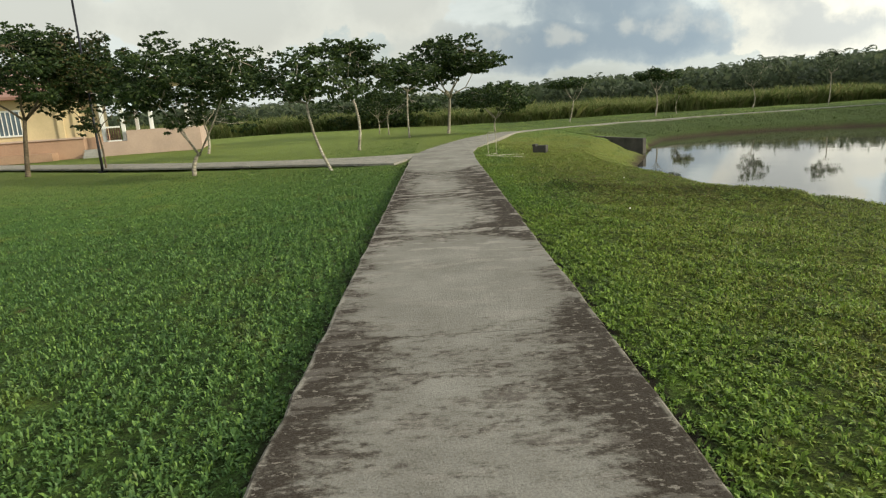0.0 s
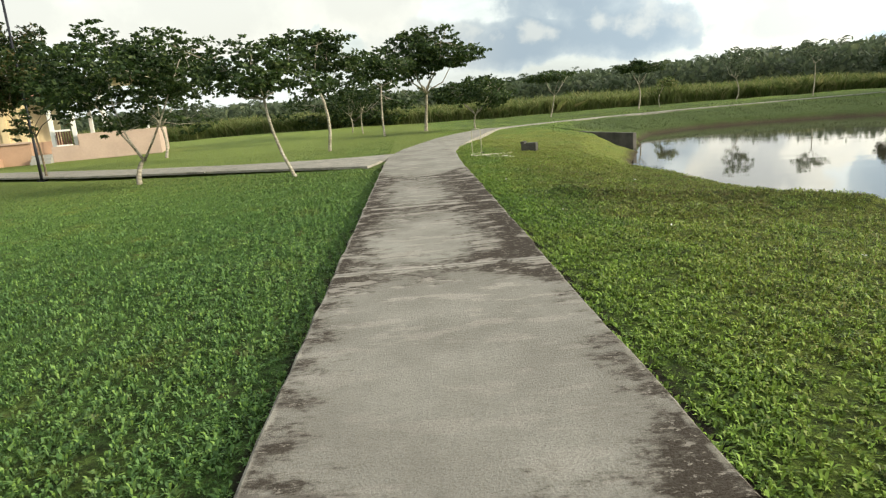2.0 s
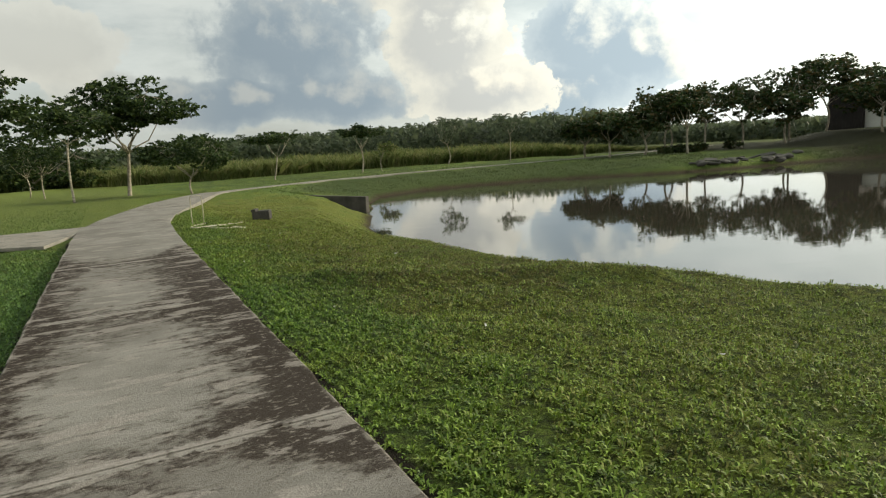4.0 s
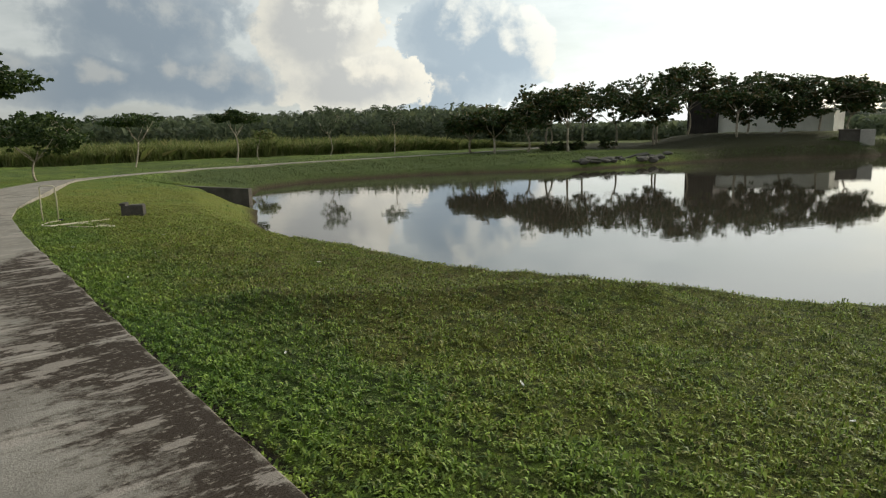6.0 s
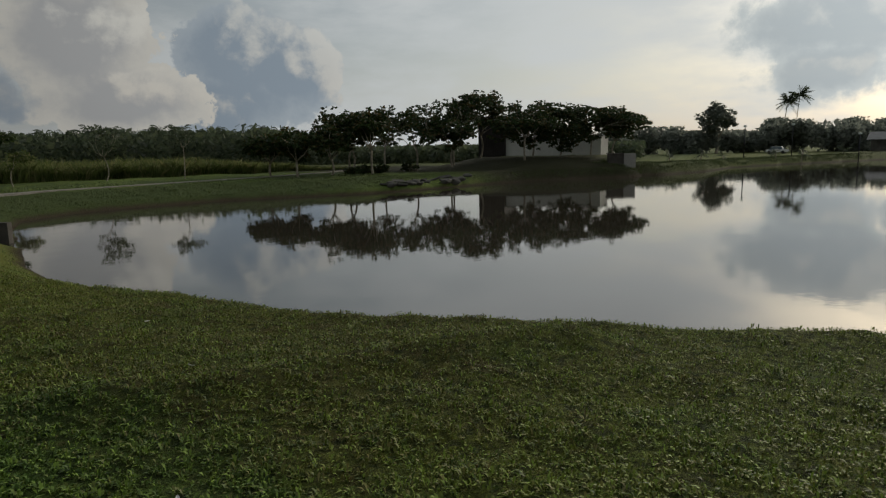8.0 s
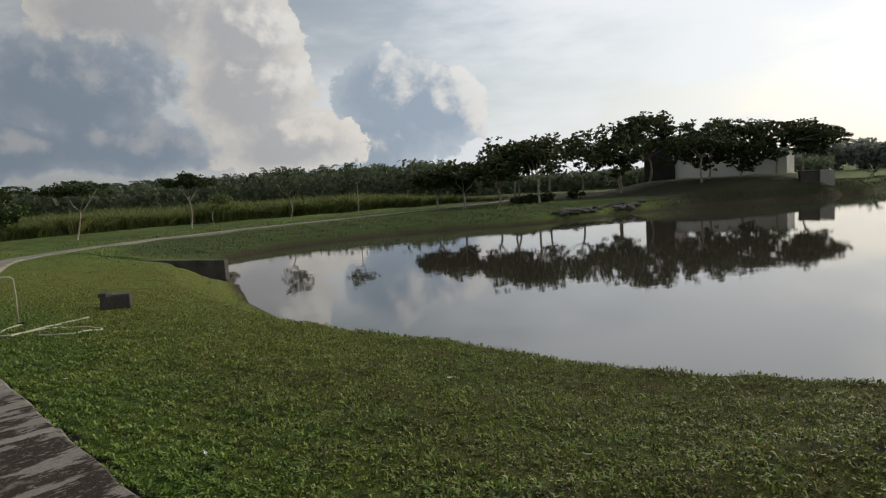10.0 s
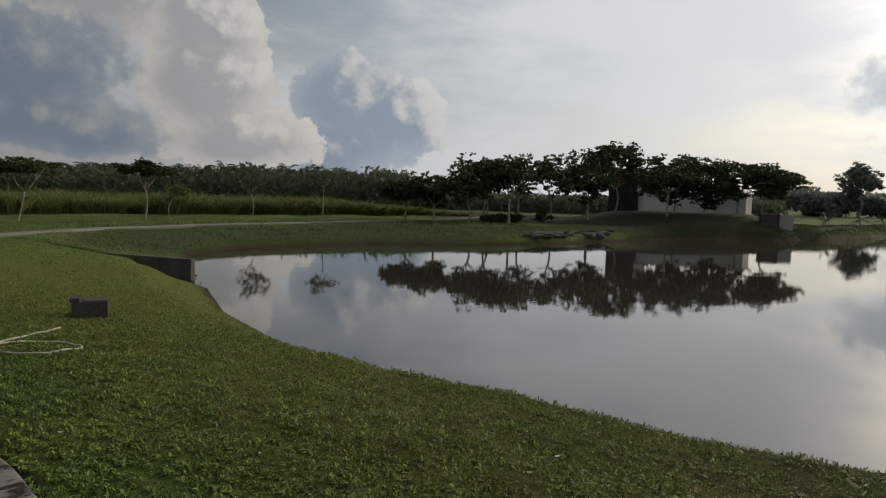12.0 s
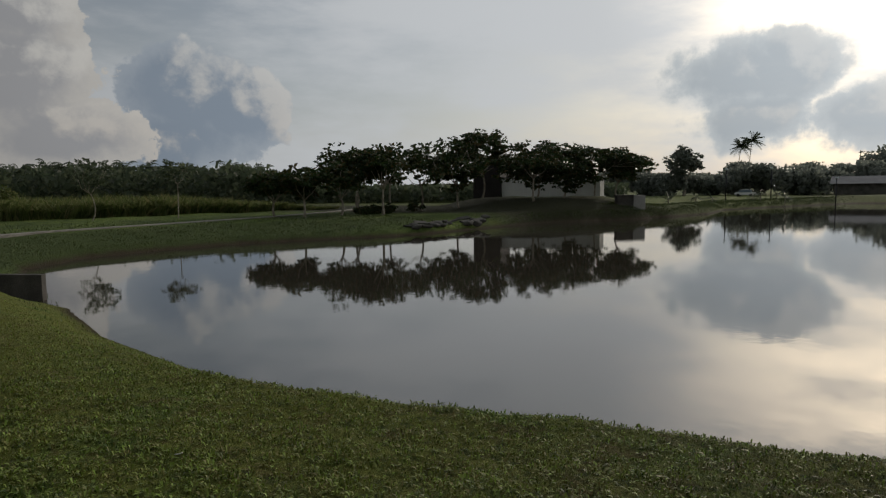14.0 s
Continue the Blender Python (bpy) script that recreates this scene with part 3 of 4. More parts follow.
# ---- trees ----
def tree(name, label, x, y, tall, crown, fork=0.42, lean=(0, 0), seed=0, leaves=4200, leaf=0.13, trunk=0.09, limbs=5, mat=None, clumps=60, group="park trees", low=0.0, bark=None):
    """A young spreading tree: a leaning trunk, forked limbs, twigs, and clumps of drooping leaves.
    crown: half widths along x and y and the crown's depth, below the top."""
    r = random.Random(seed)
    z0 = height_at(x, y)
    top = new(name)
    top.location = (x, y, z0 - 0.03)
    tagged(top, label, "tree", group)
    rx, ry, depth = crown
    trunk *= 0.8
    centre = Vector((lean[0], lean[1], tall - depth / 2))
    split = Vector((lean[0] * 0.75, lean[1] * 0.75, tall * fork))
    bm = bmesh.new()
    wob = lambda s: Vector((r.uniform(-s, s), r.uniform(-s, s), r.uniform(-s, s) * 0.5))
    bend = wob(0.05 * tall)
    stem = [split * t + bend * (4 * t * (1 - t)) for t in (0, 0.04, 0.3, 0.55, 0.8, 1)]
    tube(bm, stem, [trunk * 1.5, trunk * 1.15, trunk, trunk * 0.93, trunk * 0.86, trunk * 0.82], 10)
    # clump centres fill an umbrella: dense above, ragged below
    centres = []
    while len(centres) < clumps:
        p = Vector((r.uniform(-1, 1), r.uniform(-1, 1), r.uniform(-1, 1)))
        if p.length > 1 or p.length < 0.35:
            continue
        if p.z < -0.35 - low and r.random() < 0.7:
            continue
        edge = 1 + 0.22 * math.sin(3 * math.atan2(p.y, p.x) + seed) + r.uniform(-0.12, 0.12)
        centres.append(centre + Vector((p.x * rx * edge, p.y * ry * edge, p.z * depth / 2)))
    tips = []
    for k in range(limbs):
        a = 2 * math.pi * (k + r.uniform(-0.3, 0.3)) / limbs
        end = centre + Vector((math.cos(a) * rx * 0.62, math.sin(a) * ry * 0.62, r.uniform(-0.1, 0.3) * depth))
        mid = split.lerp(end, 0.45) + Vector((0, 0, -0.05 * tall)) + wob(0.04 * tall)
        points = [split - Vector((0, 0, trunk)), split.lerp(mid, 0.5) + wob(0.02 * tall), mid, mid.lerp(end, 0.55) + wob(0.03 * tall), end]
        tube(bm, points, [trunk * 0.62, trunk * 0.5, trunk * 0.4, trunk * 0.28, trunk * 0.14], 6)
        tips += [points[2], points[3], points[4]]
    for c in centres:
        start = min(tips, key=lambda p: (p - c).length)
        tube(bm, [start, start.lerp(c, 0.5) + wob(0.03 * tall), c], [trunk * 0.2, trunk * 0.13, trunk * 0.06], 4)
    part("trunk", bm, bark or BARK, top, smooth=True)
    rs = np.random.RandomState(seed + 1)
    each = 9
    count = leaves // each
    pick = rs.randint(0, len(centres), count)
    spread = np.array([rx, ry, depth * 0.4]) * (1.05 / math.sqrt(clumps))
    offset = rs.normal(size=(count, 3))
    offset *= np.minimum(1, 1.7 / np.linalg.norm(offset, axis=1))[:, None] * spread
    hub = np.repeat(np.array([tuple(c) for c in centres])[pick] + offset, each, 0)
    a = np.tile(np.arange(each) * 2 * math.pi / each, count) + rs.uniform(0, 6.28, count * each) * 0.25
    out = np.column_stack((np.cos(a), np.sin(a), rs.uniform(-1.0, 0.25, count * each)))
    out += np.repeat(offset / spread * 0.35, each, 0)
    unit = out / np.linalg.norm(out, axis=1)[:, None]
    leaf_cards(hub + unit * leaf * 0.6, out, leaf, rs, "crown", mat or LEAF, top)
    return top


def leaf_cards(place, out, size, rs, name, mat, parent, wide=0.27):
    """Folded pointed leaves of four corners, each along its own way out."""
    n = len(place)
    out = out / np.maximum(1e-6, np.linalg.norm(out, axis=1))[:, None]
    side = np.cross(out, rs.normal(size=(n, 3)))
    side /= np.maximum(1e-6, np.linalg.norm(side, axis=1))[:, None]
    up = np.cross(side, out)
    length = size * rs.uniform(0.65, 1.4, n)[:, None]
    a = place - out * length * 0.5
    b = place + side * length * wide - up * length * 0.12
    c = place + out * length * 0.5 - up * length * 0.1
    d = place - side * length * wide - up * length * 0.12
    verts = np.stack((a, b, c, d), 1)
    ob = new(name, array_mesh(name, verts, 4, mat))
    ob.parent = parent
    return ob


YOUNG = "slender young park tree with a forked pale trunk"
tree("park_tree", "leafy park tree with straight brown trunk beside the side path", -16.1, 23.6, 5.6, (3.0, 2.6, 3.5), 0.4, (0.3, 0.2), 11, 16200, 0.14, 0.11, 4, LEAF, 70, bark=DARK_BARK)
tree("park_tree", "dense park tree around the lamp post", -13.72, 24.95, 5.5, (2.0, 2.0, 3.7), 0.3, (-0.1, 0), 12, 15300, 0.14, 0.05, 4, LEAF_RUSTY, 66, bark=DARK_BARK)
tree("park_tree", "broad low tree with pale trunk forked near the ground", -7.85, 18.9, 4.25, (2.6, 2.1, 2.9), 0.17, (0.25, 0.2), 13, 17100, 0.125, 0.085, 3, LEAF, 70)
tree("park_tree", "thin leaning young tree with open feathery crown", -3.18, 17.03, 3.35, (1.4, 1.3, 1.6), 0.6, (-0.72, 0.05), 14, 4500, 0.12, 0.05, 5, LEAF, 34)
tree("park_tree", YOUNG, -3.57, 26.84, 4.7, (1.8, 1.6, 2.1), 0.52, (-0.2, 0.1), 15, 6300, 0.16, 0.075, 5, LEAF, 44)
tree("park_tree", YOUNG, -1.75, 36.8, 4.5, (1.55, 1.5, 1.8), 0.6, (0.1, 0), 16, 4500, 0.17, 0.065, 4, LEAF, 32)
tree("park_tree", "umbrella-crowned tree with pale forked trunk by the path bend", 0.64, 41.3, 5.95, (3.3, 2.8, 3.0), 0.4, (0.3, 0), 17, 9900, 0.22, 0.12, 6, LEAF, 60)
tree("park_tree", "low dark bushy tree by the path bend", 3.4, 37.4, 2.9, (2.4, 2.0, 1.7), 0.3, (0.05, 0), 18, 6300, 0.17, 0.06, 5, LEAF, 45)
tree("park_tree", "thin sparse tree on the far lawn", 11.0, 53.0, 3.6, (2.0, 1.7, 1.0), 0.5, (0.5, 0), 19, 2700, 0.2, 0.06, 5, LEAF, 28)
tree("park_tree", "small umbrella tree with pale trunk on the far lawn", 18.3, 53.3, 3.9, (1.6, 1.5, 1.15), 0.5, (0.1, 0), 20, 3600, 0.19, 0.075, 5, LEAF, 36)
tree("park_tree", "small light-green sapling on the far lawn", 20.6, 54.6, 2.6, (0.9, 0.9, 1.3), 0.45, (0, 0), 21, 900, 0.18, 0.04, 4, REED, 18)
tree("park_tree", "sparse wispy tree on the far lawn", 27.5, 55.5, 4.2, (1.7, 1.5, 2.0), 0.45, (0, 0), 22, 1100, 0.2, 0.05, 5, PALM_LEAF, 26)
tree("park_tree", "sparse wispy tree on the far lawn", 33.0, 53.5, 4.4, (1.3, 1.2, 1.5), 0.6, (0.1, 0), 23, 800, 0.2, 0.05, 4, PALM_LEAF, 20)
tree("park_tree", YOUNG, -12.2, 32.6, 3.9, (1.5, 1.4, 2.0), 0.4, (0, 0), 24, 2400, 0.16, 0.08, 4, LEAF, 34)
tree("park_tree", YOUNG, -3.6, 45.5, 3.6, (1.3, 1.2, 2.0), 0.4, (0, 0), 25, 1700, 0.18, 0.05, 4, LEAF, 26)
tree("park_tree", YOUNG, -4.6, 48.5, 3.4, (1.4, 1.2, 2.0), 0.35, (0, 0), 26, 1700, 0.18, 0.05, 4, LEAF, 26)

tree("thicket", "dense dark thicket at the edge of the tall grass", -5.5, 62.0, 4.3, (6.0, 2.2, 4.2), 0.15, (0, 0), 31, 6300, 0.3, 0.1, 7, LEAF, 70, "thickets", low=0.6)
tree("thicket", "dense dark thicket at the edge of the tall grass", -24, 66.0, 3.6, (4.5, 2.2, 3.4), 0.15, (0, 0), 32, 4500, 0.3, 0.1, 7, PALM_LEAF, 60, "thickets", low=0.6)

# the grove round the shed across the pond
GROVE = [(37.0, 47.6, 3.3, 1.7, 1.9), (37.4, 45.0, 3.7, 1.7, 2.1), (39.8, 43.4, 3.8, 1.3, 2.1), (43.4, 44.3, 5.6, 2.3, 3.2), (42.4, 41.2, 4.9, 1.6, 2.5), (48.3, 44.4, 6.0, 3.0, 3.3),
         (51.0, 42.8, 5.5, 2.6, 3.4), (56.0, 41.6, 6.3, 4.0, 3.1), (60.5, 41.0, 7.4, 3.2, 3.8), (57.3, 34.2, 5.6, 2.5, 3.3), (61.2, 35.2, 6.1, 3.6, 4.6), (66.2, 30.8, 6.0, 4.0, 4.0), (45.8, 46.5, 5.6, 2.4, 3.2), (53.5, 40.2, 4.6, 2.4, 2.8), (64.0, 33.4, 6.1, 2.6, 4.6), (68.4, 28.9, 5.5, 2.2, 3.0)]
for k, (gx, gy, tall, wide, depth) in enumerate(GROVE):
    z = height_at(gx, gy)
    slim = 0.95 if k in (3, 4, 5, 6, 7, 9, 12, 13) else 1.0
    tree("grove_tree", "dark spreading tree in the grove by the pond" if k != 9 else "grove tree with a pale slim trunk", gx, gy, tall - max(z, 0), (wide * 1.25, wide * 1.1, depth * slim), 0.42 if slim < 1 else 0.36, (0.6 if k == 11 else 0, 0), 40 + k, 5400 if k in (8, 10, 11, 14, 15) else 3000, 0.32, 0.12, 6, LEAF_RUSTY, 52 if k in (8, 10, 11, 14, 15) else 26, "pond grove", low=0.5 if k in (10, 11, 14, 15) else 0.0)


for k, (sx, sy, st) in enumerate(((41.0, 42.4, 0.6), (42.9, 42.8, 0.8), (44.4, 42.6, 0.6), (46.2, 43.2, 0.8), (49.5, 42.5, 0.9))):
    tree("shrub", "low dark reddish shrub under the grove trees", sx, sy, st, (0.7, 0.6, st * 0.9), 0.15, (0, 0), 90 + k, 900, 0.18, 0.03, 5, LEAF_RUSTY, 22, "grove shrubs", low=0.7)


def tall_grass():
    """The reed belt behind the lawns: long blades in clumps, one body."""
    rs = np.random.RandomState(5)
    n = 110000
    x = rs.uniform(-75, 54, n)
    edge = 63 - 0.0 * x + 1.2 * waves(x, x * 0, 14, 2)
    edge = np.where(x > 22, 63 - (x - 22) * 0.26, edge)
    y = edge + rs.gamma(1.0, 4.0, n)
    z = ground(x, y)
    tall = (1.3 + 0.4 * waves(x, y, 7, 9) + 0.4 * waves(x, y, 2.3, 4)) * rs.uniform(0.6, 1.15, n) + 0.03 * np.minimum(y - edge, 25)
    tall *= 0.25 + 0.75 * smooth(-x, -53, -40)
    a = rs.uniform(0, 6.283, n)
    wide, bend = rs.uniform(0.02, 0.055, n), rs.normal(0, 0.5, (n, 2))
    base = np.column_stack((x, y, z))
    side = np.column_stack((np.cos(a) * wide, np.sin(a) * wide, 0 * a))
    mid = base + np.column_stack((bend[:, 0] * 0.35, bend[:, 1] * 0.35, tall * 0.6))
    tip = base + np.column_stack((bend[:, 0] * 1.2, bend[:, 1] * 1.2, tall))
    verts = np.stack((base - side, base + side, mid + side * 0.8, tip, mid - side * 0.8), 1)
    ob = new("tall_grass", array_mesh("tall_grass", verts, 5, REED))
    tagged(ob, "belt of tall yellow-green wild grass behind the lawn", "tall grass", kind="stuff")


tall_grass()


def frond_fan(rs, centre, count, length, droop, leaf=0.06, leaflets=12):
    """Palm fronds round a crown: arched midribs with drooping leaflets, as quads."""
    quads = []
    for k in range(count):
        a, lift = rs.uniform(0, 6.283), rs.uniform(-0.7, 1.4)
        way = np.array([math.cos(a), math.sin(a), 0])
        across = np.array([-way[1], way[0], 0])
        size = length * rs.uniform(0.75, 1.1)
        ts = np.linspace(0.12, 1, leaflets)
        rib = centre + way * (ts * math.cos(lift * 0.85) * size)[:, None] + np.array([0, 0, 1]) * ((ts * math.sin(lift) - droop * ts ** 2) * size)[:, None]
        reach = size * 0.2 * (1 - 0.55 * ts ** 2)
        for sign in (-1, 1):
            tip = rib + across * (sign * reach)[:, None] + way * (reach * 0.5)[:, None] - np.array([0, 0, 1]) * (reach * 0.55)[:, None]
            w = way * size * leaf
            quads.append(np.stack((rib - w * 0.5, rib + w * 0.5, tip + w * 0.15, tip - w * 0.15), 1))
    return np.concatenate(quads)


def plantation():
    """The oil palms along the horizon, one far wood."""
    rs = np.random.RandomState(8)
    quads = []
    for k in range(520):
        h = radians(rs.uniform(-60, 68))
        far = rs.uniform(115, 200)
        x, y = far * math.sin(h), far * math.cos(h)
        low = float(smooth(np.array(h), radians(40), radians(47)))
        tall = (rs.uniform(2.6, 3.9) + 1.9 * float(smooth(np.array(x), -20, 80))) * (1 - 0.62 * low)
        quads.append(frond_fan(rs, np.array([x, y, tall]), 15, 2.9 - 1.4 * low, 0.6, 0.1, 7))
        trunk = []
        for a in range(5):
            p, q = 2 * math.pi * a / 5, 2 * math.pi * (a + 1) / 5
            trunk.append([(x + 0.4 * math.cos(p), y + 0.4 * math.sin(p), -1), (x + 0.4 * math.cos(q), y + 0.4 * math.sin(q), -1), (x + 0.3 * math.cos(q), y + 0.3 * math.sin(q), tall), (x + 0.3 * math.cos(p), y + 0.3 * math.sin(p), tall)])
        quads.append(np.array(trunk))
    # undergrowth between the palms
    n = 160000
    h, far = np.radians(rs.uniform(-66, 71, n)), rs.uniform(108, 170, n)
    p = np.column_stack((far * np.sin(h), far * np.cos(h), (rs.random_sample(n) * (3.9 + 1.9 * smooth(far * np.sin(h), -20, 80)) - 0.5) * (1 + 0.25 * waves(np.degrees(h), far, 3.0, 17)) * (1 - 0.6 * smooth(h, radians(40), radians(47)))))
    o, s = rs.normal(size=(n, 3)) * 0.26, rs.normal(size=(n, 3)) * 0.24
    quads.append(np.stack((p - o, p + s, p + o, p - s), 1))
    ob = new("palm_plantation", array_mesh("palm_plantation", np.concatenate(quads), 4, PALM_LEAF))
    tagged(ob, "dark oil palm plantation along the horizon", "palm wood", kind="stuff")


plantation()


def far_wood():
    """Rounded bushes and trees along the horizon past the pond."""
    rs = np.random.RandomState(9)
    quads = []
    rows = [(70, 175, 6.0, 8), (73.5, 170, 6.5, 8), (76, 165, 5.6, 7), (79.5, 172, 5.4, 8), (83, 172, 7.5, 8), (86.5, 170, 7.0, 9), (90, 175, 7.4, 9), (93, 172, 7.0, 8), (92.6, 190, 11.5, 8), (95.5, 168, 10.5, 9), (99, 160, 11.5, 9), (103, 160, 10, 9), (107, 150, 8, 9), (112, 150, 8, 10), (118, 150, 8, 11),
            (125, 150, 8, 12), (133, 150, 8, 12), (143, 150, 9, 14), (155, 150, 9, 15), (168, 150, 9, 16), (81.5, 180, 8.0, 7), (88, 185, 8.2, 8)]
    for head, far, tall, wide in rows:
        h = radians(head)
        c = np.array([far * math.sin(h), far * math.cos(h), -0.8])
        n = 4200
        lumps = np.clip(rs.normal(size=(16, 3)), -1.4, 1.4) * np.array([wide * 0.38, wide * 0.38, tall * 0.2]) + np.array([0, 0, tall * 0.5])
        p = c + lumps[rs.randint(0, 16, n)] + np.clip(rs.normal(size=(n, 3)), -1.5, 1.5) * np.array([wide * 0.16, wide * 0.16, tall * 0.16])
        p[:, 2] = np.maximum(p[:, 2], -1)
        o, s = rs.normal(size=(n, 3)) * 0.27, rs.normal(size=(n, 3)) * 0.27
        quads.append(np.stack((p - o, p + s, p + o, p - s), 1))
    ob = new("far_wood", array_mesh("far_wood", np.concatenate(quads), 4, LEAF_HAZED))
    tagged(ob, "dark wood of rounded trees on the horizon, haze paled into its leaves", "wood", kind="stuff")


far_wood()


def palm(name, label, x, y, tall, length, count, lean=(0, 0), seed=0, radius=0.14, group="coconut palms"):
    rs = np.random.RandomState(seed)
    z = height_at(x, y)
    top = new(name)
    top.location = (x, y, z - 0.05)
    tagged(top, label, "palm", group)
    bm = bmesh.new()
    pts = [(lean[0] * t ** 1.6, lean[1] * t ** 1.6, tall * t) for t in (0, 0.1, 0.3, 0.5, 0.75, 1)]
    tube(bm, pts, [radius * 1.6, radius * 1.1, radius, radius * 0.9, radius * 0.8, radius * 0.75], 8)
    part("trunk", bm, BARK, top, smooth=True)
    fans = frond_fan(rs, np.array([lean[0], lean[1], tall]), count, length, 0.3, 0.09, 12)
    ob = new("fronds", array_mesh("fronds", fans, 4, PALM_LEAF))
    ob.parent = top
    return top


palm("coconut_palm", "tall slim coconut palm above the far wood", 241.7, 29.2, 15.8, 4.3, 40, (0.6, -1.0), 1)
palm("coconut_palm", "tall slim coconut palm above the far wood", 246.9, 26.0, 18.0, 4.4, 40, (0.3, -0.8), 2)
for k, (px, py, pt) in enumerate([(83, 23, 0.9), (92, 22, 0.7), (101, 13.5, 1.2), (99, 16.5, 0.9), (110, 18, 0.8), (125, 15, 0.9), (118, 9, 0.8), (76, 25, 0.6)]):
    palm("young_palm", "young palm planted on the far lawn", px, py, pt, 1.3, 9, (0, 0), 30 + k, 0.08, "young palms")

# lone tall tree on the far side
tree("far_tree", "tall dark tree standing before the far wood", 159.2, 34.9, 11.6, (3.6, 3.6, 7.4), 0.3, (0, 0), 77, 6300, 0.55, 0.4, 6, LEAF_HAZED, 60, "far trees", low=0.4)


# ---- the walk ----
def offset_line(line, width):
    """Left and right edge points of a strip along a line; width is one number or one for each point."""
    left, right = [], []
    widths = width if isinstance(width, list) else [width] * len(line)
    for i, (x, y) in enumerate(line):
        width = widths[i]
        a, b = Vector(line[max(i - 1, 0)]), Vector(line[min(i + 1, len(line) - 1)])
        way = (b - a).normalized()
        left.append((x - way.y * width / 2, y + way.x * width / 2))
        right.append((x + way.y * width / 2, y - way.x * width / 2))
    return left, right


def refine(line, step):
    out = []
    for (ax, ay), (bx, by) in zip(line, line[1:]):
        n = max(1, round(math.hypot(bx - ax, by - ay) / step))
        out += [(ax + (bx - ax) * k / n, ay + (by - ay) * k / n) for k in range(n)]
    return out + [line[-1]]


def slab_ribbon(bm, line, width, lift, thick):
    """A slab along a line, its top following the land, with worn uneven edges."""
    left, right = offset_line(line, width)
    rows = []
    for (lx, ly), (rx, ry), (cx, cy) in zip(left, right, line):
        z = float(np.clip(level(np.array([cx]), np.array([cy]))[0] + 0.07, -0.6, 0)) + lift
        rows.append([bm.verts.new(v) for v in ((lx, ly, z - thick), (lx, ly, z), (rx, ry, z), (rx, ry, z - thick))])
    for a, b in zip(rows, rows[1:]):
        for k in range(3):
            bm.faces.new((a[k], a[k + 1], b[k + 1], b[k]))
    bm.faces.new(rows[0][::-1])
    bm.faces.new(rows[-1])
    bmesh.ops.recalc_face_normals(bm, faces=bm.faces[:])
    return bm


def make_walk():
    walk_top = new("path")
    tagged(walk_top, "weathered concrete footpath with black lichen stains", "footpath", kind="structure")
    r = random.Random(4)
    y = 2.8 - 3.7 * 8
    while y < 17.5:
        bm = bmesh.new()
        a, b = y + 0.008, y + 3.7 - 0.008
        jag = lambda: r.uniform(-0.012, 0.012)
        n = 14
        rows = []
        for k in range(n + 1):
            yy = a + (b - a) * k / n
            l, rr = -1 + jag(), 1 + jag()
            rows.append([bm.verts.new(v) for v in ((l, yy, -0.16), (l, yy, -0.018), (l + 0.02, yy, 0.0), (rr - 0.02, yy, 0.0), (rr, yy, -0.018), (rr, yy, -0.16))])
        for p, q in zip(rows, rows[1:]):
            for k in range(5):
                bm.faces.new((p[k], p[k + 1], q[k + 1], q[k]))
        bm.faces.new(rows[0][::-1])
        bm.faces.new(rows[-1])
        bmesh.ops.recalc_face_normals(bm, faces=bm.faces[:])
        slab = part("slab", bm, CONCRETE, walk_top)
        slab.location.z = r.uniform(-0.006, 0.004)
        y += 3.7
    # past the side path the walk bends away and narrows
    line = refine([(0, y + 0.004)] + WALK[2:], 0.9)
    wide = [float(np.interp(p[1], [20, 28, 33, 36], [2.0, 1.95, 1.3, 1.0])) for p in line]
    step = 5
    for k in range(0, len(line) - 1, step):
        piece = line[k:k + step + 1]
        if len(piece) > 1:
            part("slab", slab_ribbon(bmesh.new(), piece, wide[k:k + step + 1], r.uniform(-0.004, 0.003) - (0 if k < 20 else 0.035), 0.16), CONCRETE, walk_top)
    side_top = new("side_path")
    tagged(side_top, "narrow raised concrete side path across the lawn", "footpath", kind="structure")
    # the side path flares where it meets the walk
    line = refine(SIDE, 1.1)
    wide = [float(np.interp(-p[0], [1.0, 2.4, 3.8, 6.2], [3.8, 2.95, 2.3, 1.9])) for p in line]
    for k in range(0, len(line) - 1, 4):
        piece = line[k:k + 5]
        if len(piece) > 1:
            part("slab", slab_ribbon(bmesh.new(), piece, wide[k:k + 5], -0.008 + r.uniform(-0.004, 0.003), 0.065), CONCRETE, side_top)


make_walk()


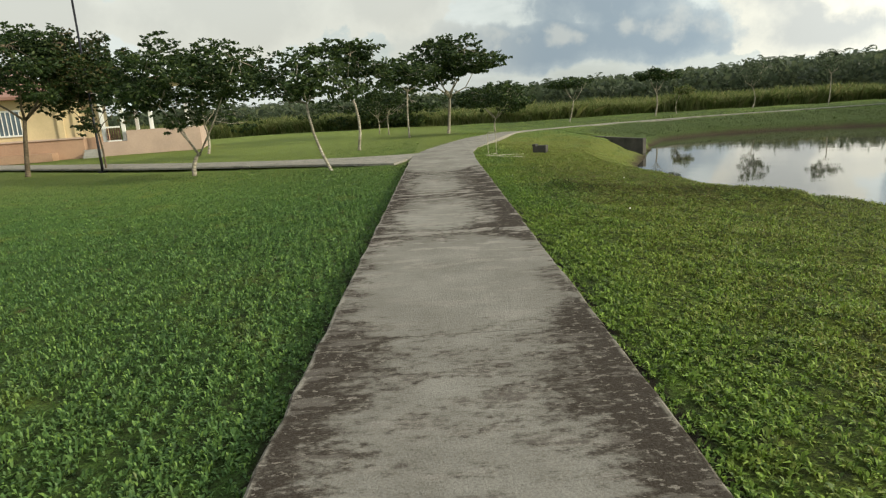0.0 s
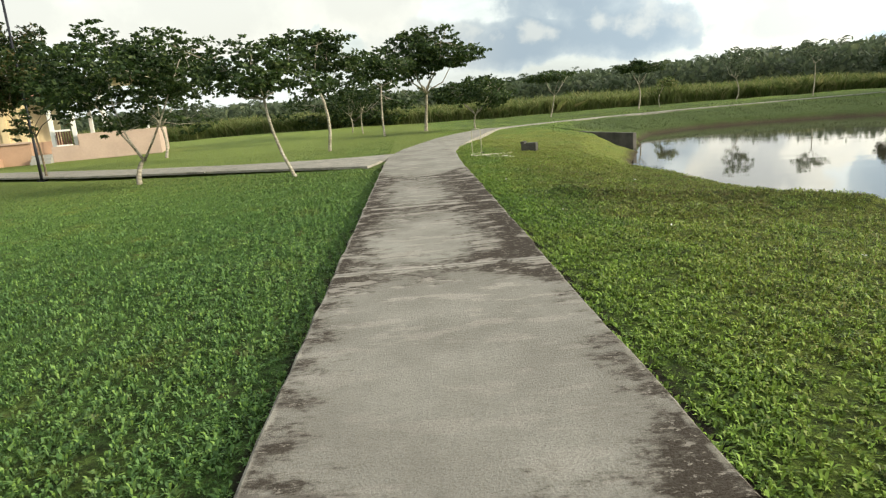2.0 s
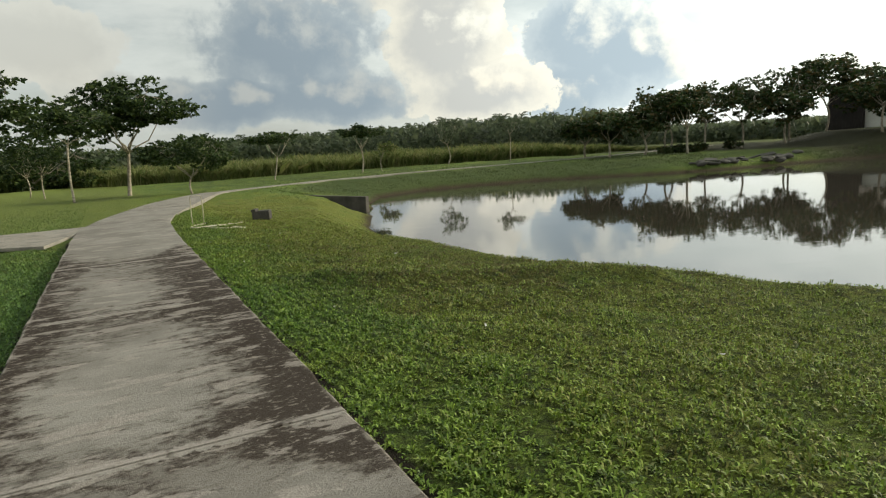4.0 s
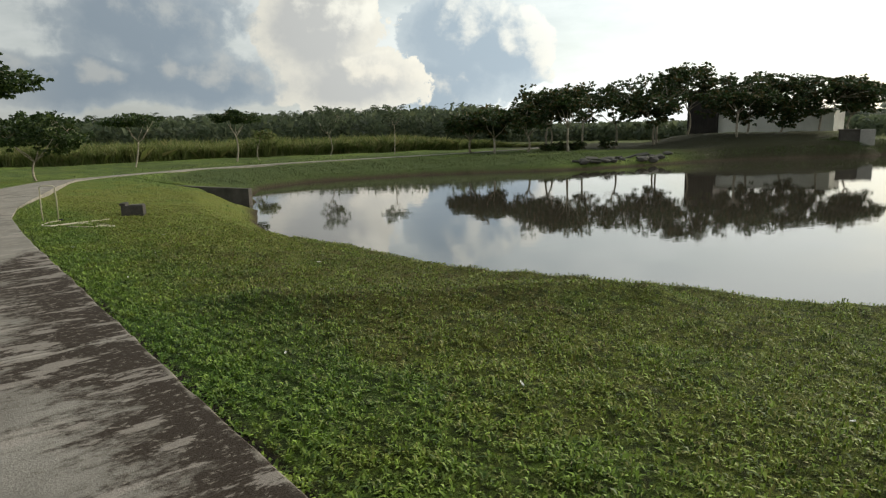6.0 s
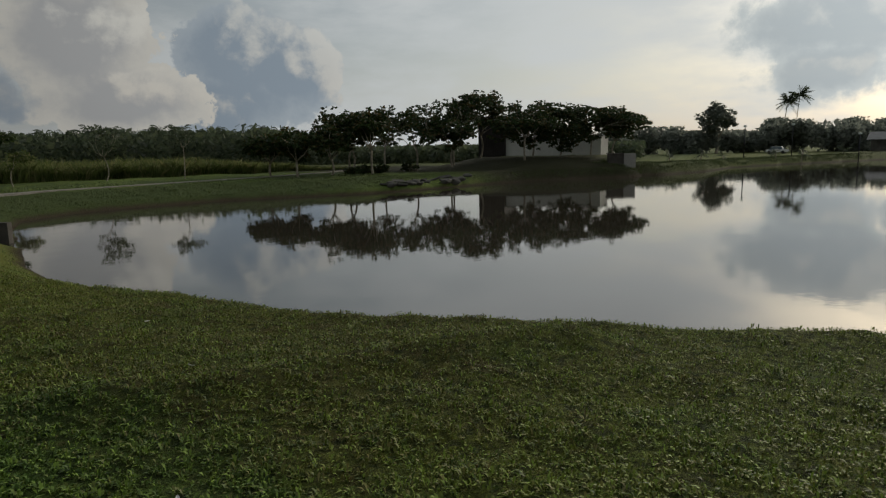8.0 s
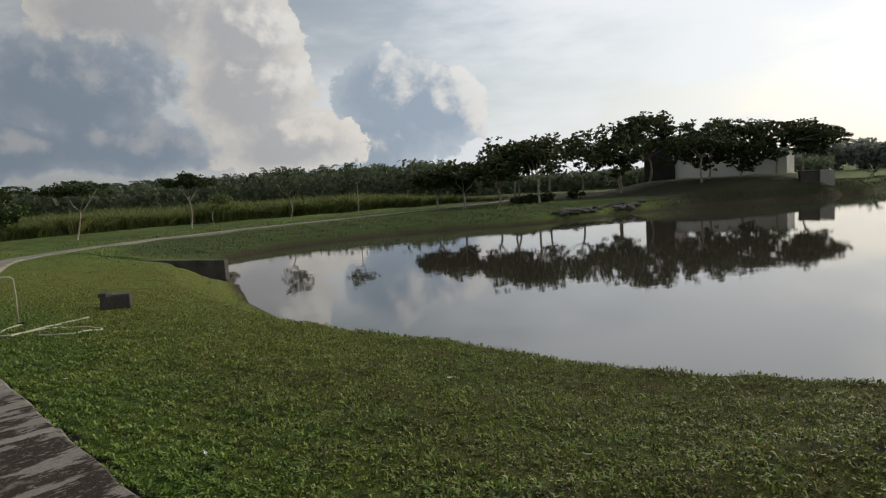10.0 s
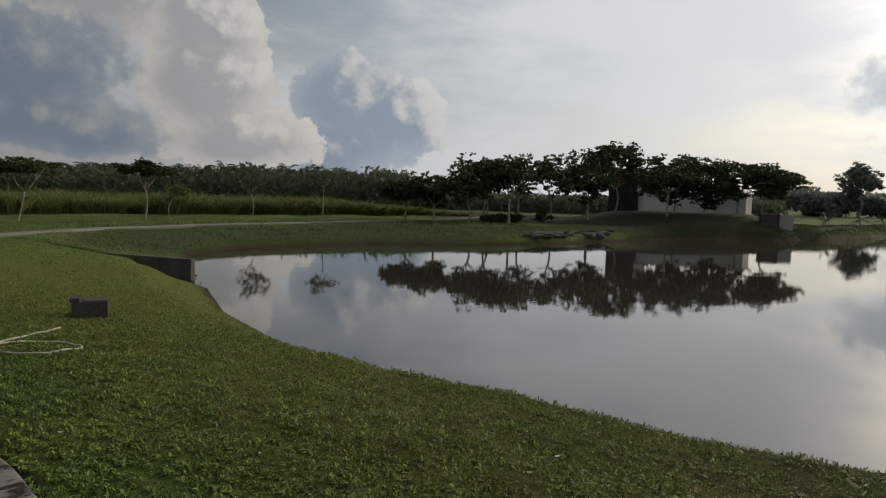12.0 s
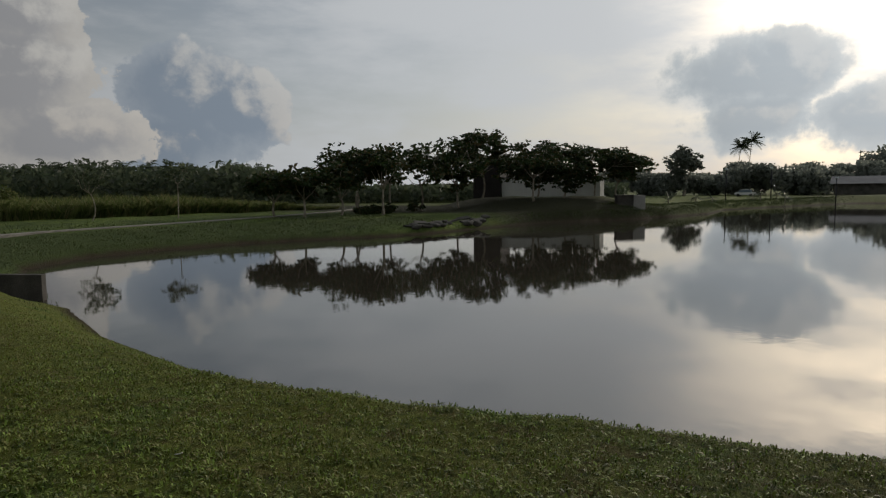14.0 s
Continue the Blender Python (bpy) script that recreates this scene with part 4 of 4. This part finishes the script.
# ---- drain wall at the pond's corner ----
def drain_wall():
    top = new("drain_wall")
    tagged(top, "low stained concrete drain wall running into the pond", "wall", kind="structure")
    bm = bmesh.new()
    pts = [(10.3, 31.05), (8.7, 33.2), (7.0, 36.6), (6.3, 39.0)]
    for (ax, ay), (bx, by), za, zb in zip(pts, pts[1:], (-0.66, -0.56, -0.42), (-0.56, -0.42, -0.33)):
        way = Vector((bx - ax, by - ay, 0)).normalized() * 1.0
        out = Vector((way.y, -way.x, 0)) * 0.13
        lo = [bm.verts.new(Vector((px, py, -1.7)) + s * out) for px, py in ((ax, ay), (bx, by)) for s in (-1, 1)]
        hi = [bm.verts.new(Vector((px, py, z)) + s * out) for px, py, z in ((ax, ay, za), (bx, by, zb)) for s in (-1, 1)]
        for f in ((0, 1, 3, 2),):
            bm.faces.new([hi[i] for i in f])
        for a, b in ((0, 1), (1, 3), (3, 2), (2, 0)):
            bm.faces.new((lo[a], lo[b], hi[b], hi[a]))
    bmesh.ops.recalc_face_normals(bm, faces=bm.faces[:])
    part("wall_body", bm, OLD_CONCRETE, top)


drain_wall()


# ---- the concrete block, standpipe and hose on the lawn ----
def concrete_block():
    z = height_at(3.36, 20.4)
    top = new("concrete_block")
    top.matrix_world = pose(3.36, 20.4, z - 0.02, 0, 0, -24) @ Matrix.Scale(0.68, 4)
    tagged(top, "weathered dark concrete block chamber on the grass", "concrete block")
    bm = bmesh.new()
    box(bm, -0.33, 0.33, -0.25, 0.25, 0, 0.34, 0.015)
    part("block_body", bm, OLD_CONCRETE, top)
    bm = bmesh.new()
    box(bm, -0.36, -0.18, -0.27, 0.27, 0.34, 0.43, 0.012)
    part("raised_rim", bm, OLD_CONCRETE, top)
    bm = bmesh.new()
    box(bm, -0.1, 0.32, -0.2, 0.2, 0.34, 0.365, 0.008)
    part("cover", bm, STONE, top, "grey cover slab")


concrete_block()


def standpipe():
    x, y = 1.78, 19.5
    z = height_at(x, y)
    top = new("standpipe")
    top.location = (x, y, z - 0.02)
    tagged(top, "bent pale standpipe of the garden tap", "standpipe")
    bm = bmesh.new()
    tube(bm, [(0, 0, 0), (0.01, 0, 0.45), (0.0, 0, 0.7), (-0.03, 0.02, 0.73), (-0.2, 0.12, 0.735), (-0.24, 0.14, 0.7), (-0.25, 0.15, 0.25), (-0.24, 0.16, 0.0)], [0.012] * 8, 8)
    part("pipe", bm, HOSE, top, smooth=True)
    bm = bmesh.new()
    tube(bm, [(0, 0, 0.05), (0.07, -0.02, 0.06), (0.09, -0.02, 0.03)], [0.018, 0.018, 0.014], 8)
    part("tap", bm, DARK_METAL, top, smooth=True)


standpipe()


def garden_hose():
    loop = [(1.8, 19.45), (1.55, 19.1), (1.4, 18.7), (1.55, 18.6), (1.95, 18.9), (2.35, 19.25), (2.68, 19.5)]
    coil = [(1.5, 18.5), (1.85, 18.75), (2.25, 18.8), (2.5, 18.65), (2.54, 18.35), (2.38, 18.12), (2.12, 18.0), (1.85, 18.1), (1.74, 18.3)]
    bm = bmesh.new()
    for line in (loop, coil):
        dense = []
        for i in range(len(line) - 1):
            p0, p1, p2, p3 = (Vector(line[max(0, min(len(line) - 1, j))]) for j in (i - 1, i, i + 1, i + 2))
            for k in range(6):
                t = k / 6
                dense.append(0.5 * (2 * p1 + (p2 - p0) * t + (2 * p0 - 5 * p1 + 4 * p2 - p3) * t * t + (3 * p1 - p0 - 3 * p2 + p3) * t ** 3))
        dense.append(Vector(line[-1]))
        tube(bm, [(p.x, p.y, height_at(p.x, p.y) + 0.022) for p in dense], [0.012] * len(dense), 7)
    ob = part("garden_hose", bm, HOSE, smooth=True)
    tagged(ob, "pale hose lying in loops on the grass", "hose")


garden_hose()


# ---- lamp post ----
def street_lamp(x, y, tall):
    z = height_at(x, y)
    top = new("street_lamp")
    top.location = (x, y, z)
    tagged(top, "tall dark lamp post with an upturned cone lantern", "street lamp")
    bm = bmesh.new()
    tube(bm, [(0, 0, 0), (0, 0, 1.2), (0, 0, 1.25), (0, 0, tall - 0.34)], [0.055, 0.052, 0.046, 0.04], 12)
    part("pole", bm, DARK_METAL, top, smooth=True)
    bm = bmesh.new()
    tube(bm, [(0, 0, 0.0), (0, 0, 0.04)], [0.18, 0.18], 12)
    part("base_plate", bm, DARK_METAL, top)
    bm = bmesh.new()
    tube(bm, [(0, 0, tall - 0.38), (0, 0, tall - 0.3), (0, 0, tall - 0.1)], [0.05, 0.1, 0.23], 16)
    part("lantern", bm, LAMP_GLASS, top, "pale cone lantern", True)
    bm = bmesh.new()
    tube(bm, [(0, 0, tall - 0.1), (0, 0, tall - 0.04), (0, 0, tall + 0.05)], [0.26, 0.25, 0.05], 16)
    part("cap", bm, DARK_METAL, top, smooth=True)


street_lamp(-13.65, 24.5, 7.0)


# ---- the pavilion house beyond the side path ----
def house():
    top = new("pavilion_house")
    z = -0.07
    top.matrix_world = Matrix(((-0.96, -0.28, 0, -14.8), (-0.28, 0.96, 0, 39.0), (0, 0, 1, z), (0, 0, 0, 1)))
    tagged(top, "yellow and salmon single-storey house with white-columned porch", "house", kind="structure")

    def piece(name, mat, dims, bevel=0.0, label="", parent=top):
        return part(name, box(bmesh.new(), *dims, bevel), mat, parent, label)

    # porch: low salmon wall, white columns, beam and flat roof
    piece("porch_wall", WALL_PINK, (0, 4.2, 0, 0.2, 0, 1.45), 0.02, "salmon painted parapet")
    piece("porch_side_wall", WALL_PINK, (0, 0.2, 0.2, 6, 0, 1.45), 0.02)
    piece("porch_floor", GREY_WALL, (0.2, 6.2, 0.2, 6, 0, 0.35))
    for u, v in ((2.75, 0.37), (4.35, 0.37), (5.45, 0.37), (1.1, 5.8), (4.35, 5.8)):
        column = piece("column", WHITE, (u - 0.11, u + 0.11, v - 0.11, v + 0.11, 0.1, 3.9), 0.02, "white square column")
        piece("capital", WHITE, (u - 0.21, u + 0.21, v - 0.21, v + 0.21, 3.62, 3.76), 0.015, "", column)
    piece("porch_beam", WALL_YELLOW, (-0.1, 6.2, 0.1, 0.6, 3.9, 4.3), 0.02)
    piece("porch_roof", ROOF, (-0.7, 6.4, -0.7, 6.8, 4.3, 4.45), 0.02, "red-brown roof slab")
    rail = piece("railing", WHITE, (4.5, 5.3, 0.05, 0.13, 1.65, 1.75), 0.01, "white porch railing")
    piece("rail_foot", WHITE, (4.5, 5.3, 0.05, 0.13, 0.85, 0.93), 0.01, "", rail)
    for k in range(6):
        piece("baluster", BALUSTER, (4.54 + k * 0.13, 4.6 + k * 0.13, 0.06, 0.12, 0.93, 1.65), 0, "", rail)
    piece("porch_base", WALL_PINK, (4.2, 5.6, 0.0, 0.2, 0, 0.85), 0.01)
    for k in range(3):
        piece("step", GREY_WALL, (5.6, 6.6, -0.3 * (k + 1) + 0.2, -0.3 * k + 0.2, 0, 0.48 - 0.16 * k), 0.01)
    # main block
    wall = piece("wall_front", WALL_YELLOW, (6.6, 24, 0.0, 0.25, 1.15, 3.7), 0.01, "yellow plaster wall")
    piece("wall_side", WALL_YELLOW, (6.6, 6.85, 0.25, 8, 1.15, 3.7), 0.01)
    piece("wall_back", WALL_YELLOW, (6.6, 24, 8, 8.25, 0, 3.7), 0.01)
    piece("wall_end", WALL_YELLOW, (23.75, 24, 0.25, 8, 0, 3.7), 0.01)
    piece("plinth", TERRACOTTA, (6.55, 24.05, -0.06, 0.3, 0, 1.15), 0.01, "terracotta painted base course")
    piece("plinth_side", TERRACOTTA, (6.55, 6.85, 0.3, 8, 0, 1.15), 0.01)
    piece("ledge", WALL_PINK, (6.45, 24.1, -0.16, 0.05, 1.15, 1.25), 0.01)
    piece("terrace", TERRACOTTA, (8, 22, -1.4, -0.06, 0, 0.45), 0.02)
    for u in (6.75, 7.6, 12.4, 17.2, 22.0):
        piece("pilaster", WALL_YELLOW, (u - 0.17, u + 0.17, -0.12, 0.0, 1.25, 3.7), 0.01)
    for u in (10.2, 15.0, 19.6):
        win = piece("window", GLASS, (u - 0.6, u + 0.6, -0.02, 0.0, 1.6, 2.9), 0, "barred window")
        piece("window_frame", WHITE, (u - 0.68, u + 0.68, -0.06, -0.02, 2.9, 3.0), 0, "", win)
        piece("window_sill", WHITE, (u - 0.72, u + 0.72, -0.12, 0.0, 1.5, 1.6), 0.01, "", win)
        for k in range(6):
            piece("window_bar", WHITE, (u - 0.6 + k * 0.23, u - 0.56 + k * 0.23, -0.06, -0.02, 1.6, 2.9), 0, "", win)
    door = piece("door", TERRACOTTA, (12.8, 13.8, -0.1, -0.06, 0.45, 2.5), 0.01, "brown door")
    piece("door_frame", WHITE, (12.7, 12.8, -0.12, -0.06, 0.45, 2.6), 0, "", door)
    bm = bmesh.new()
    eave = [(5.9, -0.9, 3.7), (24.7, -0.9, 3.7), (24.7, 9.1, 3.7), (5.9, 9.1, 3.7)]
    ridge = [(10.5, 4.1, 5.3), (20.5, 4.1, 5.3)]
    e, rdg = [bm.verts.new(v) for v in eave], [bm.verts.new(v) for v in ridge]
    under = [bm.verts.new((x, y, zz - 0.15)) for x, y, zz in eave]
    for f in ((e[0], e[1], rdg[1], rdg[0]), (e[2], e[3], rdg[0], rdg[1]), (e[1], e[2], rdg[1]), (e[3], e[0], rdg[0]), under[::-1]):
        bm.faces.new(f)
    for k in range(4):
        bm.faces.new((under[k], under[(k + 1) % 4], e[(k + 1) % 4], e[k]))
    bmesh.ops.recalc_face_normals(bm, faces=bm.faces[:])
    part("roof", bm, ROOF, top, "red-brown hipped roof")


house()


# ---- the shed on the mound across the pond ----
def shed():
    top = new("pond_shed")
    z = height_at(70.5, 37.5) - 0.15
    top.matrix_world = Matrix(((0.17, 0.985, 0, 70.2), (-0.985, 0.17, 0, 43.0), (0, 0, 1, z), (0, 0, 0, 1)))
    tagged(top, "blank grey-white rendered shed with a dark timber end", "shed", kind="structure")

    def piece(name, mat, dims, bevel=0.0, label="", parent=top):
        return part(name, box(bmesh.new(), *dims, bevel), mat, parent, label)

    for k in range(4):
        piece("wall_panel", SHED_WALL, (k * 2.85 + 0.01, (k + 1) * 2.85 - 0.01, 0, 0.2, 0.15, 2.35), 0.012)
    piece("wall_back", GREY_WALL, (0, 11.4, 5, 5.2, 0, 2.35))
    # end wall in a darker colour than the front, to offset direct sun
    piece("wall_end", GREY_WALL, (11.2, 11.4, 0.2, 5, 0.15, 2.35))
    piece("footing", GREY_WALL, (-0.1, 11.6, -0.15, 5.3, 0, 0.15), 0.01)
    piece("roof", ROOF_GREY, (-0.1, 11.5, -0.1, 5.3, 2.35, 2.45), 0.01, "flat grey roof")
    tower = piece("timber_block", DARK_WOOD, (-3.3, -0.02, -0.6, 4.6, 0, 5.0), 0.02, "tall dark timber-clad block")
    for k in range(11):
        piece("board", DARK_WOOD, (-3.3 + k * 0.3, -3.03 + k * 0.3, -0.64, -0.6, 0.05, 4.95), 0, "", tower)


shed()


def pump_box():
    x, y = 63.0, 26.5
    top = new("pump_box")
    top.matrix_world = pose(x, y, height_at(x, y) - 0.25, 0, 0, -67)
    tagged(top, "squat concrete pump box on the bank of the mound", "pump box")
    for name, mat, dims, label in (("dark_housing", OLD_CONCRETE, (-1.3, 0.2, -0.8, 0.8, 0, 1.3), "dark concrete housing"), ("pale_housing", GREY_WALL, (0.21, 1.3, -0.8, 0.8, 0, 1.36), "grey concrete housing"), ("cover_slab", OLD_CONCRETE, (-1.4, 0.2, -0.9, 0.9, 1.3, 1.4), "")):
        part(name, box(bmesh.new(), *dims, 0.02), mat, top, label)


pump_box()


def rock(seed, size):
    bm = bmesh.new()
    bmesh.ops.create_icosphere(bm, subdivisions=2, radius=1)
    for v in bm.verts:
        v.co *= 1 + 0.35 * noise.noise(v.co * 1.3 + Vector((seed * 3.1, 0, 0)))
        v.co = Vector((v.co.x * size, v.co.y * size * 0.8, v.co.z * size * 0.4))
    return bm


def rocks():
    r = random.Random(6)
    for k in range(18):
        x = r.uniform(36, 46)
        y = 34.6 + (47 - x) * 0.02 + r.uniform(-0.7, 0.4) - (x - 35) * 0.12 + 0.3
        ob = part("rock", rock(k, r.uniform(0.2, 0.5)), STONE, smooth=False)
        ob.matrix_world = pose(x, y, height_at(x, y) + 0.08, r.uniform(-20, 20), r.uniform(-20, 20), r.uniform(0, 360))
        tagged(ob, "grey boulder piled at the water's edge", "rock", "bank rocks")


rocks()


def bank_rubble():
    """Tilted pieces of old pale concrete tipped on the bank."""
    r = random.Random(16)
    for k in range(11):
        x = 36.5 + k * 0.8 + r.uniform(-0.3, 0.3)
        y = 35.0 - (x - 35) * 0.13 + r.uniform(-0.3, 1.0)
        bm = box(bmesh.new(), -r.uniform(0.3, 0.6), r.uniform(0.3, 0.6), -0.2, 0.22, -0.05, 0.06, 0.015)
        for v in bm.verts:
            v.co.x += 0.12 * noise.noise(v.co * 2.1 + Vector((k * 1.7, 0, 0)))
            v.co.y += 0.16 * noise.noise(v.co * 1.9 + Vector((0, k * 2.3, 0)))
        ob = part("rubble_piece", bm, STONE)
        ob.matrix_world = pose(x, y, height_at(x, y) + 0.08, r.uniform(-35, 35), r.uniform(-14, 14), r.uniform(-50, 30))
        tagged(ob, "broken grey concrete slab lying on the pond bank", "rubble", "bank rubble")


bank_rubble()


def car(x, y, turn):
    top = new("parked_car")
    top.matrix_world = pose(x, y, height_at(x, y), 0, 0, turn)
    tagged(top, "small white car parked far across the pond", "car")
    bm = bmesh.new()
    box(bm, -2.0, 2.0, -0.82, 0.82, 0.3, 0.85, 0.12)
    part("body", bm, CAR_WHITE, top)
    bm = bmesh.new()
    box(bm, -1.2, 1.3, -0.74, 0.74, 0.85, 1.42, 0.0)
    for v in bm.verts:
        if v.co.z > 1.2:
            v.co.x *= 0.72
            v.co.y *= 0.88
    part("cabin", bm, GLASS, top, "dark car windows")
    bm = bmesh.new()
    box(bm, -0.85, 0.92, -0.66, 0.66, 1.42, 1.47, 0.02)
    part("roof", bm, CAR_WHITE, top)
    for wx in (-1.25, 1.25):
        for wy in (-0.8, 0.8):
            bm = bmesh.new()
            tube(bm, [(wx, wy - 0.1, 0.31), (wx, wy + 0.1, 0.31)], [0.31, 0.31], 14)
            part("wheel", bm, RUBBER, top)


car(146, 21.0, 80)


def far_house(x, y, turn):
    top = new("far_house")
    top.matrix_world = pose(x, y, height_at(x, y), 0, 0, turn) @ Matrix.Scale(0.88, 4)
    tagged(top, "small house with a zinc roof before the far wood, wall shade in its colour", "house", kind="structure")
    # dark stone on the walls stands in for the shadow they are in
    part("wall", box(bmesh.new(), -5, 5, -3.5, 3.5, 0, 2.6, 0.02), STONE, top)
    bm = bmesh.new()
    pts = [(-5.8, -4.4, 2.5), (5.8, -4.4, 2.5), (5.8, 4.4, 2.5), (-5.8, 4.4, 2.5), (-5.8, 0, 4.2), (5.8, 0, 4.2)]
    v = [bm.verts.new(p) for p in pts]
    for f in ((0, 1, 5, 4), (2, 3, 4, 5), (1, 2, 5), (3, 0, 4), (3, 2, 1, 0)):
        bm.faces.new([v[i] for i in f])
    bmesh.ops.recalc_face_normals(bm, faces=bm.faces[:])
    part("roof", bm, ROOF_GREY, top, "grey zinc gable roof")
    for wx in (-2.5, 2.5):
        part("window", box(bmesh.new(), wx - 0.6, wx + 0.6, -3.54, -3.5, 1.0, 2.1), GLASS, top)
    part("door", box(bmesh.new(), -0.45, 0.45, -3.54, -3.5, 0, 2.05), DARK_WOOD, top)


far_house(152, 0.5, 82)


# ---- lamp poles along the far road ----
def far_pole(x, y, tall):
    top = new("lamp_pole")
    top.location = (x, y, height_at(x, y) - 0.02)
    tagged(top, "thin dark lamp pole on the far side of the pond", "lamp pole", "far lamp poles")
    bm = bmesh.new()
    tube(bm, [(0, 0, 0), (0, 0, tall)], [0.09, 0.06], 8)
    part("pole", bm, DARK_METAL, top, smooth=True)
    bm = bmesh.new()
    tube(bm, [(0, 0, tall), (0, 0, tall + 0.12), (0, 0, tall + 0.3)], [0.08, 0.25, 0.2], 10)
    part("lantern", bm, LAMP_GLASS, top, smooth=True)


for px, py in ((106, 21.5), (110, 15.5), (110, 7.0)):
    far_pole(px, py, 4.6)


# ---- rough grass along the far bank and the mound ----
def bank_grass():
    rs = np.random.RandomState(33)
    ends = np.array(SHORE[11:30])
    length = np.hypot(*(ends[1:] - ends[:-1]).T)
    n = 130000
    k = rs.choice(len(length), n, p=length / length.sum())
    t = rs.random_sample(n)
    spot = ends[k] + (ends[k + 1] - ends[k]) * t[:, None] + rs.normal(0, 1, (n, 2)) * np.array([3.0, 4.5])
    spot[:, 1] += 1.5
    x, y = spot[:, 0], spot[:, 1]
    d = shore_distance(x, y)
    keep = (d > 0.15) & (d < 14) & (line_distance(x, y, WALK) > 1.1) & (y > 4) & ~((x > 41) & (x < 61) & (d > 1.2)) & ~((x > 60) & (d > 3.5) & (y > 24))
    x, y = x[keep], y[keep]
    n = len(x)
    z = ground(x, y)
    far = np.hypot(x, y - 8) / 45
    long = rs.uniform(0.05, 0.13, n) * (1 + 0.8 * waves(x, y, 2.0, 14)) * np.clip(far, 0.7, 1.6)
    a, lean = rs.uniform(0, 6.283, n), rs.uniform(0.2, 0.8, n)
    wide = long * 0.14
    base = np.column_stack((x, y, z - 0.01))
    across = np.column_stack((-np.sin(a) * wide, np.cos(a) * wide, 0 * a))
    tip = base + np.column_stack((np.cos(a) * lean * long, np.sin(a) * lean * long, long))
    ob = new("bank_grass", array_mesh("bank_grass", np.stack((base - across, base + across, tip), 1), 3, BANK))
    tagged(ob, "rough uncut grass along the pond's far bank", "grass", kind="stuff")


bank_grass()


# ---- pale dry leaves lying on the lawn ----
def fallen_leaves():
    r = random.Random(15)
    for x, y in ((1.75, 9.1), (2.6, 7.6), (3.1, 10.9), (1.5, 12.6), (2.2, 14.2), (3.8, 6.2), (1.4, 15.4), (2.9, 16.4), (4.1, 13.1)):
        bm = bmesh.new()
        size = r.uniform(0.018, 0.03)
        rows = []
        for t, w in ((0, 0.05), (0.3, 0.32), (0.6, 0.34), (0.85, 0.18), (1, 0.02)):
            rows.append([bm.verts.new(((t - 0.5) * size * 2, side * w * size, 0.5 * size * (side * side * 0.5 + (t - 0.5) ** 2 * 1.4))) for side in (-1, 0, 1)])
        for a, b in zip(rows, rows[1:]):
            for k in range(2):
                bm.faces.new((a[k], a[k + 1], b[k + 1], b[k]))
        ob = part("fallen_leaf", bm, WHITE)
        ob.matrix_world = pose(x, y, height_at(x, y) + 0.03, r.uniform(-15, 15), r.uniform(-15, 15), r.uniform(0, 360))
        tagged(ob, "curled pale dry leaf lying on the grass", "fallen leaf", "fallen leaves")


fallen_leaves()


# ---- grass blades on the lawns along the walk ----
def grass_blades(name, label, side, count, fall, y0, y1, size, seed):
    """Short leafy blades, thickest at the walk's edge and thinning out over the lawn."""
    rs = np.random.RandomState(seed)
    x = side * (1.0 + rs.exponential(fall, count))
    y = np.where(rs.random_sample(count) < 0.14, y1 + rs.exponential(4.5, count), rs.uniform(y0, y1, count))
    tuft = waves(x, y, 0.12, 6) + 0.5 * waves(x, y, 0.5, 7)
    keep = (rs.random_sample(count) < np.clip(0.58 + 2.2 * tuft, 0.05, 1) * np.clip((2.4 if side > 0 else 1.9) - y / 16, 0.45, 1)) & (np.abs(x) < 20) & (line_distance(x, y, WALK) > 0.99 + 0.06 * waves(x, y, 0.5, 12)) & (line_distance(x, y, SIDE) > 0.95) & ~((x < -0.9) & (x > -4.4) & (y > 17.72 - 0.55 * (x + 1)) & (y < 21.8)) & (shore_distance(x, y) > 0.25)
    x, y, tuft = x[keep], y[keep], tuft[keep]
    n = len(x)
    z = ground(x, y)
    a, lean = rs.uniform(0, 6.283, n), rs.uniform(*((0.25, 1.0) if side > 0 else (0.2, 0.9)), n)
    long = size * rs.uniform(0.6, 1.35, n) * np.clip(1 + 1.7 * tuft, 0.35, 1.8)
    wide = size * rs.uniform(0.13, 0.24, n)
    base = np.column_stack((x, y, z - 0.004))
    across = np.column_stack((-np.sin(a) * wide, np.cos(a) * wide, 0 * a))
    mid = base + np.column_stack((np.cos(a) * lean * long * 0.45, np.sin(a) * lean * long * 0.45, long * (1.05 - 0.65 * lean) * 0.75))
    tip = base + np.column_stack((np.cos(a) * lean * long, np.sin(a) * lean * long, long * (0.95 - 0.7 * lean)))
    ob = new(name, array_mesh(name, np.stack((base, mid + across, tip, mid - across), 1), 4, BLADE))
    tagged(ob, label, "grass", kind="stuff")


grass_blades("grass", "short leafy green grass of the flat lawn", -1, 500000, 3.0, -1.5, 19, 0.038, 21)
grass_blades("grass", "short olive-green grass on the slope to the pond", 1, 640000, 3.3, -1.5, 19, 0.035, 22)
